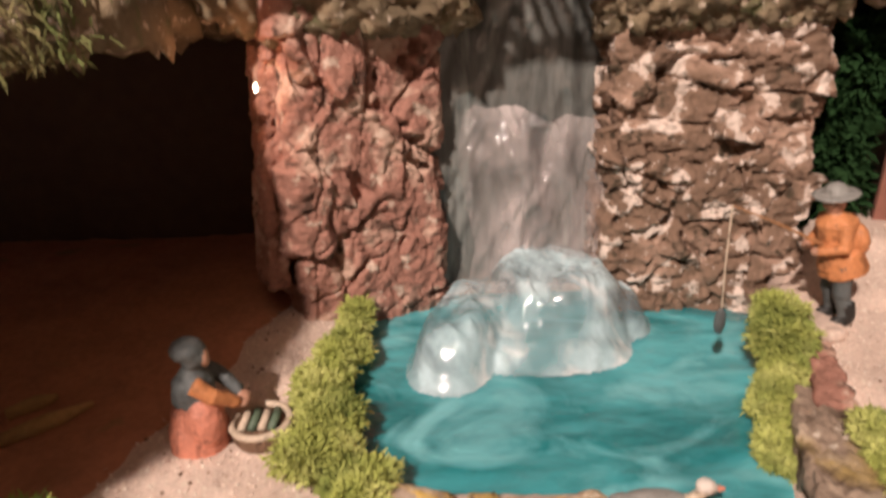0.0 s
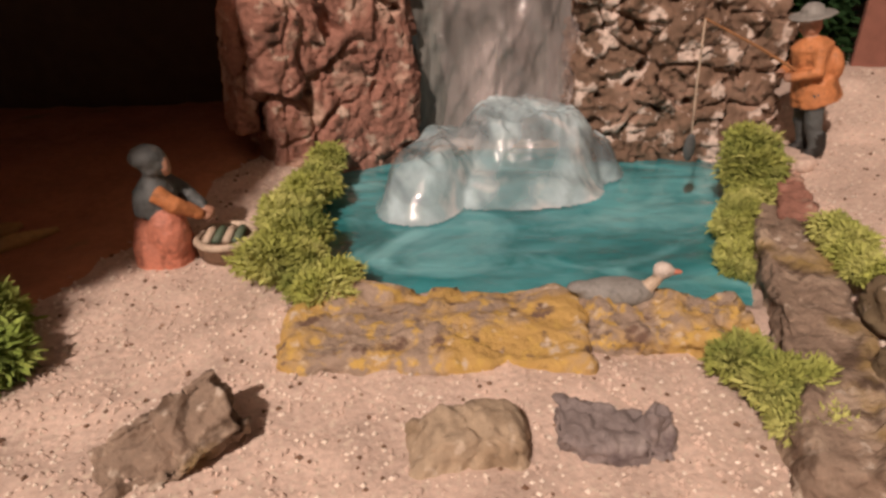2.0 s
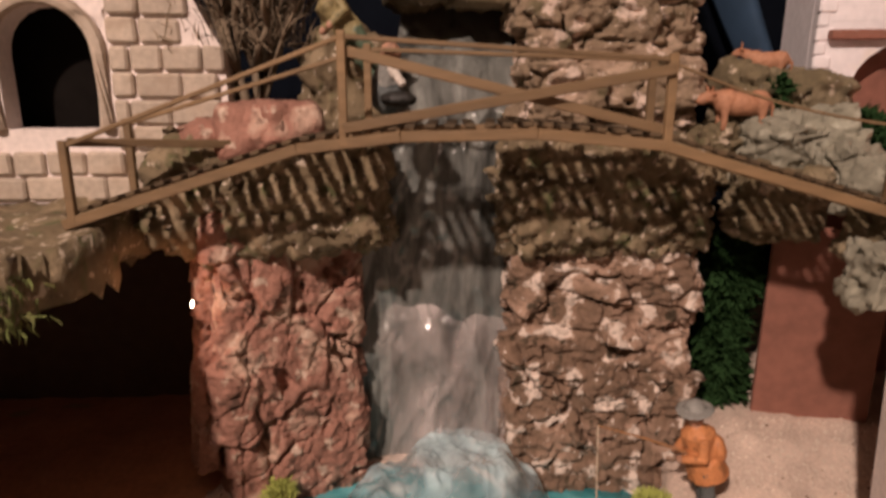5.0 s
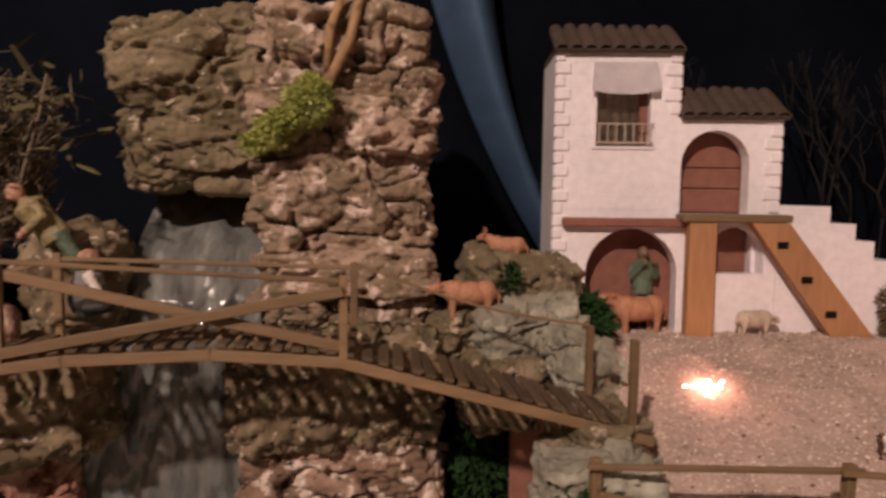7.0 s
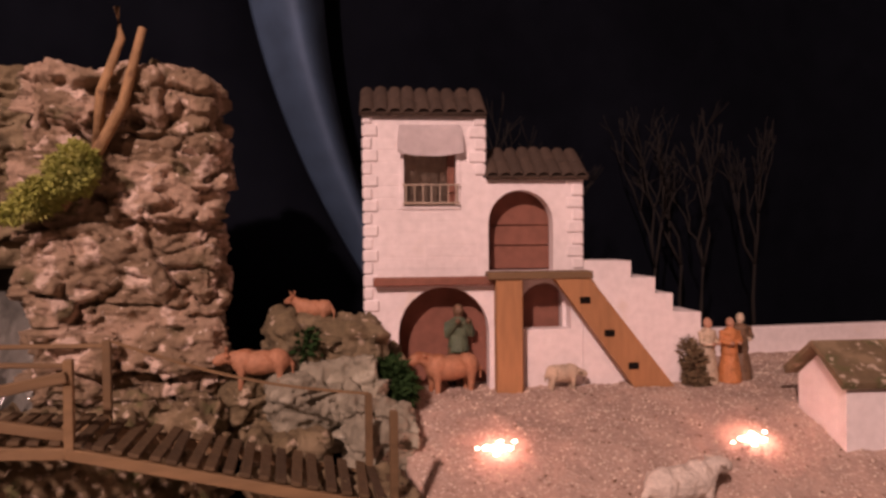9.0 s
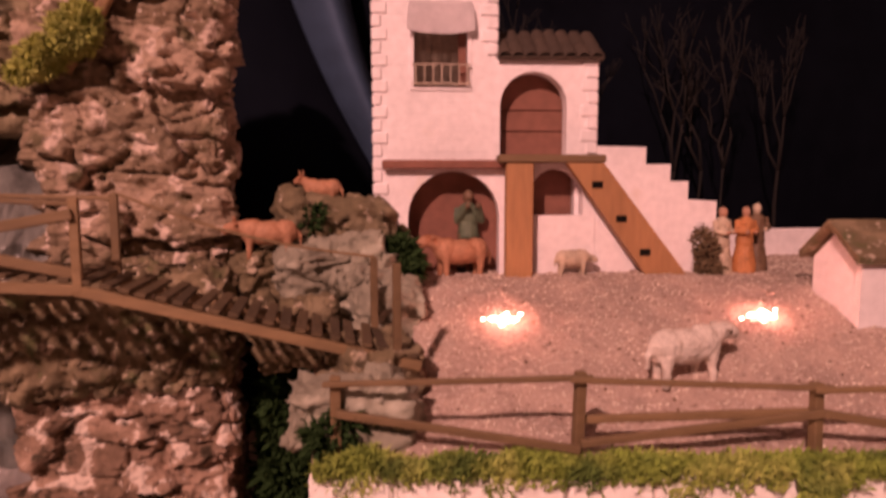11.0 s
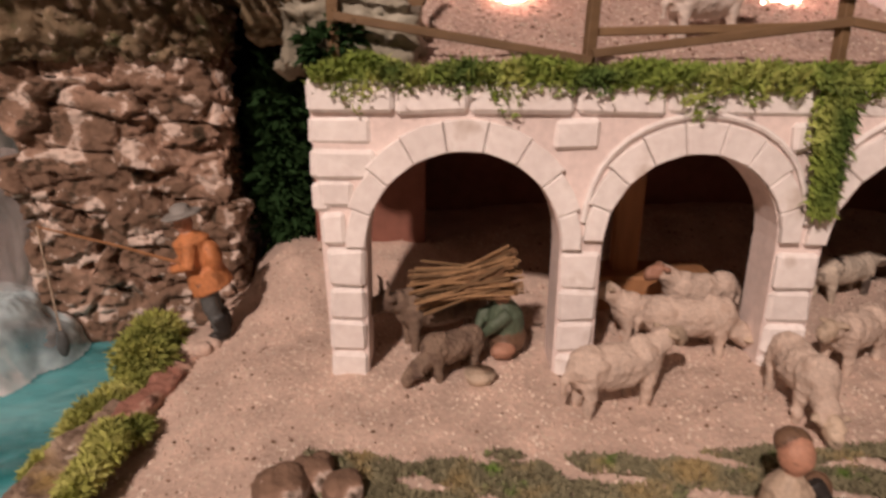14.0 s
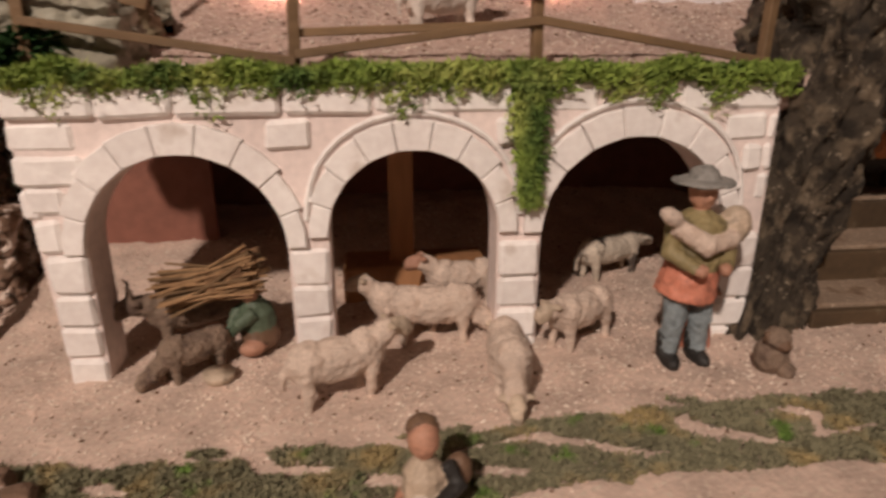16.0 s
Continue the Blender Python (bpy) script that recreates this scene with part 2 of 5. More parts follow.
def facet_height(p, seed, size, aniso, depth, holes=0.0):
    """Broken stone: flat tilted facets of three sizes, open cracks between the larger ones, a few deep holes."""
    off = Vector((seed * 7.3, seed * 3.1, seed * 5.7))
    h = 0.0
    for c, a in ((size, 1.0), (size * 0.42, 0.45), (size * 0.17, 0.20)):
        q = Vector((p.x / c / aniso[0], p.y / c / aniso[1], p.z / c / aniso[2])) + off
        q += 0.22 * noise.noise_vector(q * 1.6)
        d, near = noise.voronoi(q, distance_metric="DISTANCE", exponent=2.5)
        g = noise.noise_vector(near[0] * 4.7)
        h += depth * a * (0.8 * noise.noise(near[0] * 6.1) + 1.1 * (q - near[0]).dot(g))
        if a > 0.3:
            h -= 0.55 * depth * a * smooth01(-0.1, 0.2, noise.noise(q * 0.8 + Vector((4, 1, 9)))) * (1 - smooth01(0.0, 0.09, d[1] - d[0]))
    h += 0.0011 * noise.noise(p * 260) + 0.0016 * noise.noise(p * 110 + off)
    if holes:
        h -= holes * smooth01(-0.05, 0.25, noise.noise(p * 16 + off)) * smooth01(0.34, 0.50, noise.noise(p * 62 + off))
    return h


def boulder(size, seed, amp=0.18, nu=64, nv=40, square=3.0, strata=0.0, pits=0.0, sc=1.0, stretch=(1, 1, 1), taper=0.0, crack=0.5, steps=0.0, facets=None):
    """A closed lump of rock or bark round the origin with half sizes size: a rounded block of uneven plates, cracked and pitted."""
    bm = bmesh.new()
    sx, sy, sz = size
    off = Vector((seed * 7.3, seed * 3.1, seed * 5.7))
    mean = (sx * sy * sz) ** (1 / 3)
    step = 4 * (sx + sy) / nu
    r = min(size) * min(0.95, 1.9 / square)
    inner = Vector((sx - r, sy - r, sz - r))
    made = {}

    def corner(q):
        key = (round(q.x * 1e6), round(q.y * 1e6), round(q.z * 1e6))
        if key in made:
            return made[key]
        c = Vector([max(-i, min(i, v)) for v, i in zip(q, inner)])
        n_ = (q - c).normalized() if (q - c).length > 1e-9 else Vector((0, 0, 1))
        p = c + n_ * r
        k = 1 - taper * p.z / sz
        p.x, p.y = p.x * k, p.y * k
        q = Vector((p.x * stretch[0], p.y * stretch[1], p.z * stretch[2])) * (sc / mean) + off
        w = q + 0.35 * noise.noise_vector(q * 1.3)
        h = fbm(q, 0.7, 6) * amp * 0.9
        d, near = noise.voronoi(w * 0.75, distance_metric="DISTANCE", exponent=2.5)
        h += noise.noise(near[0] * 5.3) * amp * 0.9 - crack * amp * (1 - smooth01(0.0, 0.10, d[1] - d[0])) * smooth01(-0.2, 0.2, noise.noise(q * 0.9))
        d, near = noise.voronoi(w * 2.3, distance_metric="DISTANCE", exponent=2.5)
        rag = smooth01(-0.05, 0.3, noise.noise(q * 0.8 + Vector((3, 8, 1))))
        h += rag * (noise.noise(near[0] * 3.1) * amp * 0.5 - 0.5 * crack * amp * (1 - smooth01(0.0, 0.12, d[1] - d[0])))
        h += 0.10 * amp * noise.noise(q * 6.0)
        if steps:
            lv = fbm(q + Vector((5, 5, 5)), 0.75, 4) * 4.0
            h += steps * amp * (math.floor(lv) + smooth01(0.35, 0.6, lv - math.floor(lv))) / 3.0
        if strata:
            h += strata * (abs(((p.z / mean * 4 + fbm(q, 0.8, 2) * 1.6) % 1.0) - 0.5) - 0.25)
        if pits:
            plain = smooth01(-0.15, 0.2, noise.noise(q * 0.55 + Vector((7, 1, 4))))
            h -= plain * pits * smooth01(0.30, 0.44, noise.noise(q * 2.6)) + plain * 0.6 * pits * smooth01(0.28, 0.4, noise.noise(q * 5.6 + Vector((9, 2, 1))))
        h *= mean
        if facets:
            h = facet_height(p, seed, *facets)
        made[key] = bm.verts.new(p + n_ * h)
        return made[key]

    for ax in range(3):
        i, j = [(1, 2), (2, 0), (0, 1)][ax]
        ni, nj = max(4, int(2 * size[i] / step)), max(4, int(2 * size[j] / step))
        for side in (-1, 1):
            def at_(a, b):
                v = Vector((0, 0, 0))
                v[ax], v[i], v[j] = side * size[ax], size[i] * (2 * a / ni - 1), size[j] * (2 * b / nj - 1)
                return corner(v)
            for a in range(ni):
                for b in range(nj):
                    f = [at_(a, b), at_(a + 1, b), at_(a + 1, b + 1), at_(a, b + 1)]
                    if len(set(f)) == 4:
                        bm.faces.new(f if side > 0 else f[::-1])
    return bm


def blades(count, spot, length, width, droop=0.5, seed=1):
    """Many thin bent blades: spot(rng) gives a root and a direction."""
    rng = random.Random(seed)
    vs, fs = [], []
    for _ in range(count):
        p, d = spot(rng)
        p, d = Vector(p), Vector(d).normalized()
        d = (d + Vector((rng.gauss(0, 0.55), rng.gauss(0, 0.55), rng.gauss(0, 0.4)))).normalized()
        side = d.cross(Vector((rng.gauss(0, 1), rng.gauss(0, 1), rng.gauss(0, 1)))).normalized()
        l = length * rng.uniform(0.5, 1.4)
        w = width * rng.uniform(0.6, 1.3)
        m = p + d * l * 0.55
        e = m + (d + Vector((rng.gauss(0, 0.5), rng.gauss(0, 0.5), -droop * rng.random()))).normalized() * l * 0.5
        k = len(vs)
        vs += [p - side * w * 0.4, p + side * w * 0.4, m + side * w * 0.6, m - side * w * 0.6, e]
        fs += [(k, k + 1, k + 2, k + 3), (k + 3, k + 2, k + 4)]
    return vs, fs


def foliage(name, count, spot, length, width, mat, label, category, droop=0.5, seed=1, parent=None):
    me = bpy.data.meshes.new(name)
    vs, fs = blades(count, spot, length, width, droop, seed)
    me.from_pydata([tuple(v) for v in vs], [], fs)
    me.materials.append(mat)
    ob = new(name, me)
    if parent:
        ob.parent = parent
        ob["kind"] = "stuff"
        return ob
    return tagged(ob, label, category, kind="stuff")


def clump(name, lumps, count, mat, label, length=0.007, width=0.0016, seed=1, category="moss"):
    """Moss growing on a chain of lumps (centre, radii)."""
    tot = sum(r[0] * r[1] + r[2] * r[0] for _, r in lumps)

    def spot(rng):
        x = rng.random() * tot
        for c, r in lumps:
            x -= r[0] * r[1] + r[2] * r[0]
            if x <= 0:
                break
        d = Vector((rng.gauss(0, 1), rng.gauss(0, 1), rng.gauss(0.3, 1))).normalized()
        k = rng.uniform(0.55, 1.0) * (1 + 0.35 * noise.noise(Vector(c) * 40 + d * 2.2))
        return Vector(c) + Vector((d.x * r[0], d.y * r[1], d.z * r[2])) * k, d
    return foliage(name, count, spot, length, width, mat, label, category, 0.4, seed)


# ---- ground ----
WATER = 0.02


def in_pool(x, y):
    """How far inside the pool's outline a place lies, in metres."""
    ring = [(-0.045, 0.47), (0.32, 0.47), (0.30, 0.40), (0.235, 0.27), (0.197, 0.178), (0.09, 0.205), (-0.02, 0.21), (-0.053, 0.27), (-0.06, 0.36)]
    best, inside = 9.0, False
    for (ax, ay), (bx, by) in zip(ring, ring[1:] + ring[:1]):
        ex, ey = bx - ax, by - ay
        k = max(0.0, min(1.0, ((x - ax) * ex + (y - ay) * ey) / (ex * ex + ey * ey)))
        best = min(best, math.hypot(x - ax - k * ex, y - ay - k * ey))
        if (ay > y) != (by > y) and x < ax + (y - ay) * ex / ey:
            inside = not inside
    return best if inside else -best


def ground_z(x, y):
    h = 0.026 + 0.034 * smooth01(0.20, 0.36, x) + 0.012 * smooth01(0.5, 0.7, x)
    h += 0.035 * smooth01(0.30, 0.42, y) * smooth01(0.31, 0.37, x)
    h += 0.010 * smooth01(0.30, 0.42, y) * smooth01(-0.05, -0.10, x)
    h += 0.004 * fbm((x, y, 0), 9, 3) + 0.0018 * fbm((x, y, 3), 60, 3)
    h -= 0.05 * smooth01(0.0, 0.012, in_pool(x, y))
    return h


def sheet(x0, x1, y0, y1, step, zf, keep=None):
    bm = bmesh.new()
    nx, ny = int((x1 - x0) / step), int((y1 - y0) / step)
    g = [[bm.verts.new((x0 + (x1 - x0) * i / nx, y0 + (y1 - y0) * j / ny, zf(x0 + (x1 - x0) * i / nx, y0 + (y1 - y0) * j / ny))) for i in range(nx + 1)] for j in range(ny + 1)]
    for j in range(ny):
        for i in range(nx):
            q = (g[j][i], g[j][i + 1], g[j + 1][i + 1], g[j + 1][i])
            if keep is None or keep(sum(v.co.x for v in q) / 4, sum(v.co.y for v in q) / 4):
                bm.faces.new(q)
    bmesh.ops.delete(bm, geom=[v for v in bm.verts if not v.link_faces], context="VERTS")
    return bm


single("ground", sheet(-0.75, 1.35, -0.25, 1.05, 0.005, ground_z), M_SAND, "pale pinkish sand spread over the display table", "sand", kind="structure", smooth=True)


# ---- room round the display ----
bm = bmesh.new()
box(bm, -3.0, 3.5, -3.0, 1.6, -0.9, -0.85)
single("floor", bm, M_ROOM, "dim floor of the room under the display", "floor", kind="structure")
bm = bmesh.new()
box(bm, -3.0, 3.5, -3.0, 1.6, 2.0, 2.05)
single("ceiling", bm, M_ROOM, "dim painted ceiling of the room", "ceiling", kind="structure")
for nm, b in (("wall_south", (-3, 3.5, -3.05, -3.0)), ("wall_west", (-3.05, -3.0, -3, 1.6)), ("wall_east", (3.5, 3.55, -3, 1.6)), ("wall_north", (-3, 3.5, 1.6, 1.65))):
    bm = bmesh.new()
    box(bm, *b, -0.9, 2.05)
    single(nm, bm, M_NIGHT if nm == "wall_north" else M_ROOM, "dim painted wall of the room", "wall", kind="structure")

# ---- backdrop cloth with folds ----


def cloth_y(x, z):
    return 0.80 + 0.02 * math.sin(9 * x + 3 * z) + 0.035 * math.sin(17 * x + 7.0 * z + 1.0) * smooth01(1.2, 0.2, x)


bm = bmesh.new()
g = [[bm.verts.new((-0.9 + 0.02 * i, cloth_y(-0.9 + 0.02 * i, 0.02 * j), 0.02 * j)) for i in range(130)] for j in range(75)]
for j in range(74):
    for i in range(129):
        bm.faces.new((g[j][i], g[j][i + 1], g[j + 1][i + 1], g[j + 1][i]))
single("backdrop", bm, M_CLOTH, "dark blue cloth hung in folds as a night sky", "cloth", kind="structure", smooth=True)

# ---- pool ----
bm = sheet(-0.075, 0.34, 0.165, 0.50, 0.004, lambda x, y: WATER + 0.0012 * fbm((x * 0.6, y * 1.6, 1), 40, 3), lambda x, y: in_pool(x, y) > -0.012)
single("water", bm, M_WATER, "teal painted pool water with reflections coloured in as pale ripples", "water", kind="structure", smooth=True)
bm = bmesh.new()
box(bm, 0, 0.135, -0.002, 0.002, 0, 0.022, 0.0005, 0.0, pose(0.202, 0.176, 0.013, 0, 0, 65))
single("pool_liner", bm, M_LINER, "pale blue plastic edge of the pool", "liner", kind="structure")

# ---- bark pillars and rocks ----


def rock_thing(name, place, size, seed, mat, label, category="rock", turn=0.0, tilt=(0, 0), group="", **kw):
    bm = boulder(size, seed, **kw)
    return single(name, bm, mat, label, category, pose(*place, tilt[0], tilt[1], turn), group, smooth=True)


rock_thing("bark_pillar", (-0.055, 0.462, 0.14), (0.067, 0.045, 0.15), 1, M_BARK_RED, "tall reddish cork bark pillar beside the waterfall", "bark", 27,
           amp=0.09, nu=300, square=7.0, pits=0.26, sc=1.9, stretch=(1.1, 1.1, 0.6), crack=0.4, facets=(0.060, (1.0, 1.0, 1.3), 0.012, 0.016))
rock_thing("bark_strip", (-0.116, 0.432, 0.155), (0.009, 0.026, 0.095), 5, M_BARK_RED, "thin dark red bark strip standing by the cave", "bark", 24,
           nu=150, square=5.0, tilt=(0, 5), facets=(0.030, (1.0, 1.0, 1.8), 0.007, 0.006))
rock_thing("bark_pillar", (0.240, 0.470, 0.15), (0.085, 0.050, 0.142), 2, M_BARK_GREY, "tall grey cork bark pillar with pale lichen patches", "bark", -3,
           amp=0.11, nu=310, square=7.0, pits=0.20, sc=1.7, stretch=(0.8, 1.1, 1.2), crack=0.6, facets=(0.044, (1.3, 1.3, 0.8), 0.015, 0.016))
rock_thing("rock_ledge", (0.235, 0.458, 0.302), (0.090, 0.054, 0.048), 3, M_DARKROCK, "mossy knobbly rock ledge on the grey bark pillar", "rock", 0,
           amp=0.22, nu=180, square=4.0, pits=0.25, sc=3.0, facets=(0.021, (1.1, 1.1, 1.0), 0.015, 0.012))
rock_thing("rock_ledge", (-0.05, 0.464, 0.305), (0.096, 0.066, 0.048), 4, M_DARKROCK, "mossy knobbly rock ledge on the red bark pillar", "rock", 0,
           amp=0.22, nu=180, square=4.0, pits=0.25, sc=3.0, facets=(0.021, (1.1, 1.1, 1.0), 0.015, 0.012))


# the front stretch is unseen, added so its shadow edges the lit sand
def platform_edge(y):
    return -0.262 + 0.068 * smooth01(-0.02, 0.15, y) + 0.04 * smooth01(0.15, 0.32, y) + 0.012 * fbm((0, y, 0), 30, 3)


bm = sheet(-0.75, -0.08, -0.12, 0.62, 0.008, lambda x, y: 0.296 + 0.010 * fbm((x, y, 2), 25, 4), lambda x, y: x < platform_edge(y))
ex = bmesh.ops.extrude_face_region(bm, geom=bm.faces[:])
for v in [v for v in ex["geom"] if isinstance(v, bmesh.types.BMVert)]:
    v.co.z -= 0.030 + 0.028 * abs(fbm((v.co.x, v.co.y, 8), 30, 4))
    v.co.x += 0.012 * fbm((v.co.x, v.co.y, 18), 50, 3)
single("rock_platform", bm, M_DARKROCK, "mossy rock platform over a dark cave, unseen front added for shade", "rock", smooth=True)
# added wall; its dark brown stands in for the shade in the cave
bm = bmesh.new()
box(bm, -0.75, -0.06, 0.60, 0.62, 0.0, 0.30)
single("cave_back", bm, M_CAVE, "added wall coloured as the shade of the cave", "wall", kind="structure")
rock_thing("rock_block", (0.125, 0.56, 0.555), (0.088, 0.06, 0.078), 6, M_ROCK, "grey layered rock block over the stream", "rock", 6,
           amp=0.13, nu=300, square=6.0, pits=0.06, sc=1.8, tilt=(0, -8), stretch=(0.7, 1, 1.6), crack=0.7, steps=0.8, facets=(0.046, (1.6, 1.6, 0.6), 0.013, 0.006))
rock_thing("rock_block", (0.243, 0.51, 0.492), (0.078, 0.05, 0.147), 7, M_ROCK_PALE, "tall pale weathered rock beside the stream", "rock", 0,
           amp=0.17, nu=310, square=5.0, pits=0.14, sc=1.8, stretch=(1.0, 1, 1.3), crack=0.8, steps=0.7, facets=(0.046, (1.3, 1.3, 0.7), 0.018, 0.012))

# ---- waterfall film ----


def film(prof, name, mat, label, nx=110):
    """prof: rows of (y, z, x0, x1) down the fall."""
    bm = bmesh.new()
    rows = []
    n = len(prof) - 1
    for k in range(n * 24 + 1):
        i, f = min(k // 24, n - 1), k / 24 - min(k // 24, n - 1)
        y, z, a, b = (p + (q - p) * f for p, q in zip(prof[i], prof[i + 1]))
        row = []
        for j in range(nx + 1):
            u = j / nx
            x = a + (b - a) * u
            w = 0.010 * fbm((x * 18, z * 5, y * 3), 1.0, 3) + 0.010 * (abs(noise.noise(Vector((x * 34 + 12 * z, z * 9, 2)))) - 0.2) + 0.008 * (abs(noise.noise(Vector((x * 50 - 26 * z, z * 14, 7)))) - 0.2) + 0.003 * abs(noise.noise(Vector((x * 130, z * 60, 2))))
            row.append(bm.verts.new((x, y + w, max(z + 0.6 * w, WATER + 0.002))))
        rows.append(row)
    for a, b in zip(rows, rows[1:]):
        for j in range(nx):
            bm.faces.new((a[j], a[j + 1], b[j + 1], b[j]))
    return single(name, bm, mat, label, "waterfall", smooth=True)


film([(0.60, 0.475, 0.06, 0.17), (0.52, 0.41, 0.05, 0.165), (0.490, 0.37, 0.030, 0.165), (0.482, 0.33, 0.012, 0.168), (0.480, 0.25, -0.005, 0.170), (0.478, 0.02, -0.02, 0.18)], "waterfall", M_STREAM, "wet grey film of a waterfall between bark pillars")
film([(0.464, 0.192, 0.050, 0.082), (0.456, 0.182, 0.038, 0.150), (0.448, 0.158, 0.034, 0.165), (0.440, 0.12, 0.040, 0.160), (0.436, 0.07, 0.048, 0.172), (0.436, 0.03, 0.040, 0.180)], "waterfall_film", M_FILM, "milky crumpled plastic film hanging in the waterfall")


def puff_z(x, y):
    """Height of the puffed film: a tall bag at the back, a low snout to one side, a small bulge on the other."""
    h = 0.0
    for cx, cy, rx, ry, top, turn in ((0.110, 0.414, 0.068, 0.068, 0.054, 0.0), (0.034, 0.378, 0.036, 0.076, 0.040, -0.36), (0.162, 0.412, 0.030, 0.040, 0.026, 0.0), (0.095, 0.372, 0.070, 0.046, 0.018, 0.0)):
        dx, dy = x - cx, y - cy
        a, b = dx * math.cos(turn) + dy * math.sin(turn), -dx * math.sin(turn) + dy * math.cos(turn)
        e = abs(a / rx) ** 2.6 + abs(b / ry) ** 2.6
        if e < 1:
            h = (h ** 3 + (top * smooth01(0.0, 0.9, 1 - e)) ** 3) ** (1 / 3)
    fold = abs(noise.noise(Vector((x * 26 + 3, y * 18, 4)))) + 0.6 * abs(noise.noise(Vector((x * 60 + 20 * y, y * 44, 1)))) + 0.25 * abs(noise.noise(Vector((x * 140, y * 120, 6))))
    return WATER + 0.0015 + h * (1.06 - 0.26 * fold) if h else -1.0


bm = sheet(-0.03, 0.215, 0.29, 0.485, 0.0016, lambda x, y: max(puff_z(x, y), WATER + 0.0012), lambda x, y: puff_z(x, y) > 0)
single("pool_film", bm, M_DOME, "puffed clear plastic film lying on the pool", "film", smooth=True)

# brown paper under the cave


def paper_edge(y):
    return -0.188 + 0.36 * (y - 0.2) + 0.006 * fbm((0, y, 4), 25, 3)


bm = sheet(-0.74, -0.05, 0.02, 0.60, 0.006, lambda x, y: ground_z(x, y) + 0.004 - 0.006 * smooth01(-0.02, 0.0, x - paper_edge(y)), lambda x, y: x < paper_edge(y))
single("brown_paper", bm, M_EARTH, "creased reddish-brown paper ground under the platform", "paper", kind="structure", smooth=True)

# ---- arcade with three arches ----
FA = pose(0.388, 0.242, 0.0, 0, 0, -15.7)
ARCHES = [(0.016, 0.137, 0.147), (0.163, 0.272, 0.153), (0.301, 0.424, 0.152)]
arcade = thing("arcade", "white plaster stone arcade with three round arches", "arcade", FA)
out = [(-0.016, 0.248), (-0.007, 0.045)]
for u0, u1, sp in ARCHES:
    out += [(u0, 0.045)] + arch_pts(u0, u1, sp, 16) + [(u1, 0.045)]
out += [(0.455, 0.045), (0.455, 0.248)]
part("wall", panel([out], 0.030), M_GROUT, arcade)

# ---- terrace ----


def terrace_z(x, y):
    p = FA.inverted() @ Vector((x, y, 0))
    return 0.252 + 0.075 * smooth01(0.0, 0.28, p.y) + 0.003 * fbm((x, y, 7), 14, 3) + 0.002 * fbm((x, y, 9), 70, 3)


def on_terrace(x, y):
    p = FA.inverted() @ Vector((x, y, 0))
    return p.y > 0.003 and x > 0.375 + 0.10 * smooth01(0.26, 0.33, y) - 0.02 * smooth01(0.33, 0.5, y) + 0.006 * fbm((x, y, 0), 40, 2) and y < 0.75


bm = sheet(0.30, 1.3, 0.0, 0.78, 0.005, terrace_z, on_terrace)
ex = bmesh.ops.extrude_face_region(bm, geom=bm.faces[:])
bmesh.ops.translate(bm, vec=(0, 0, -0.022), verts=[v for v in ex["geom"] if isinstance(v, bmesh.types.BMVert)])
single("terrace", bm, M_GRAVEL, "pink gravel courtyard in front of the white house", "terrace", kind="structure", smooth=True)

# ---- house ----
HO = pose(0.46, 0.524, 0.0, 0, 0, -12)
house = thing("house", "white plaster house with outside stairs and tiled roofs", "house", HO)
low = [(0.0, 0.32), (0.0, 0.617), (0.125, 0.617), (0.125, 0.551), (0.232, 0.551), (0.232, 0.32)]
win = [(0.041, 0.522), (0.041, 0.579), (0.096, 0.579), (0.096, 0.522)]
door = [(0.130, 0.452)] + arch_pts(0.130, 0.200, 0.503, 12) + [(0.200, 0.452)]
gate = [(0.034, 0.322)] + arch_pts(0.034, 0.130, 0.388, 12) + [(0.130, 0.322)]
hole = [(0.162, 0.389)] + arch_pts(0.162, 0.219, 0.41, 10) + [(0.219, 0.389)]
part("wall", panel([low, win, door, gate, hole], 0.018), M_WHITE, house)
bm = bmesh.new()
box(bm, 0.0, 0.018, 0.019, 0.10, 0.32, 0.617)
part("wall", bm, M_WHITE, house)
bm = bmesh.new()
box(bm, 0.215, 0.232, 0.019, 0.10, 0.32, 0.551)
part("wall", bm, M_WHITE, house)
bm = bmesh.new()
box(bm, 0.019, 0.214, 0.030, 0.045, 0.32, 0.545)
part("back_wall", bm, M_BOARD, house)
bm = bmesh.new()
box(bm, 0.0, 0.125, 0.02, 0.10, 0.617, 0.625)
part("ceiling_board", bm, M_ROOF, house)



# arcade stones: pillar blocks, voussoirs and courses
def stone(u0, u1, z0, z1, proud=0.004, name="block"):
    j = 0.0013
    bm = box(bmesh.new(), u0 + 0.0006, u1 - 0.0006, -proud, 0.004, z0 + 0.0006, z1 - 0.0006, 0.0024, j)
    return part(name, bm, M_PLASTER, arcade)


for u0, u1 in ((-0.009, 0.0155), (0.1375, 0.1625), (0.2725, 0.3005), (0.4245, 0.455)):
    hs = [0.048, 0.076, 0.098, 0.121, 0.147]
    for z0, z1 in zip(hs, hs[1:]):
        ob = stone(u0, u1, z0, z1, random.uniform(0.003, 0.005))
    bm = box(bmesh.new(), u0, u1, 0.0295, 0.0325, 0.05, 0.15, 0.001)
    part("block", bm, M_PLASTER, arcade)


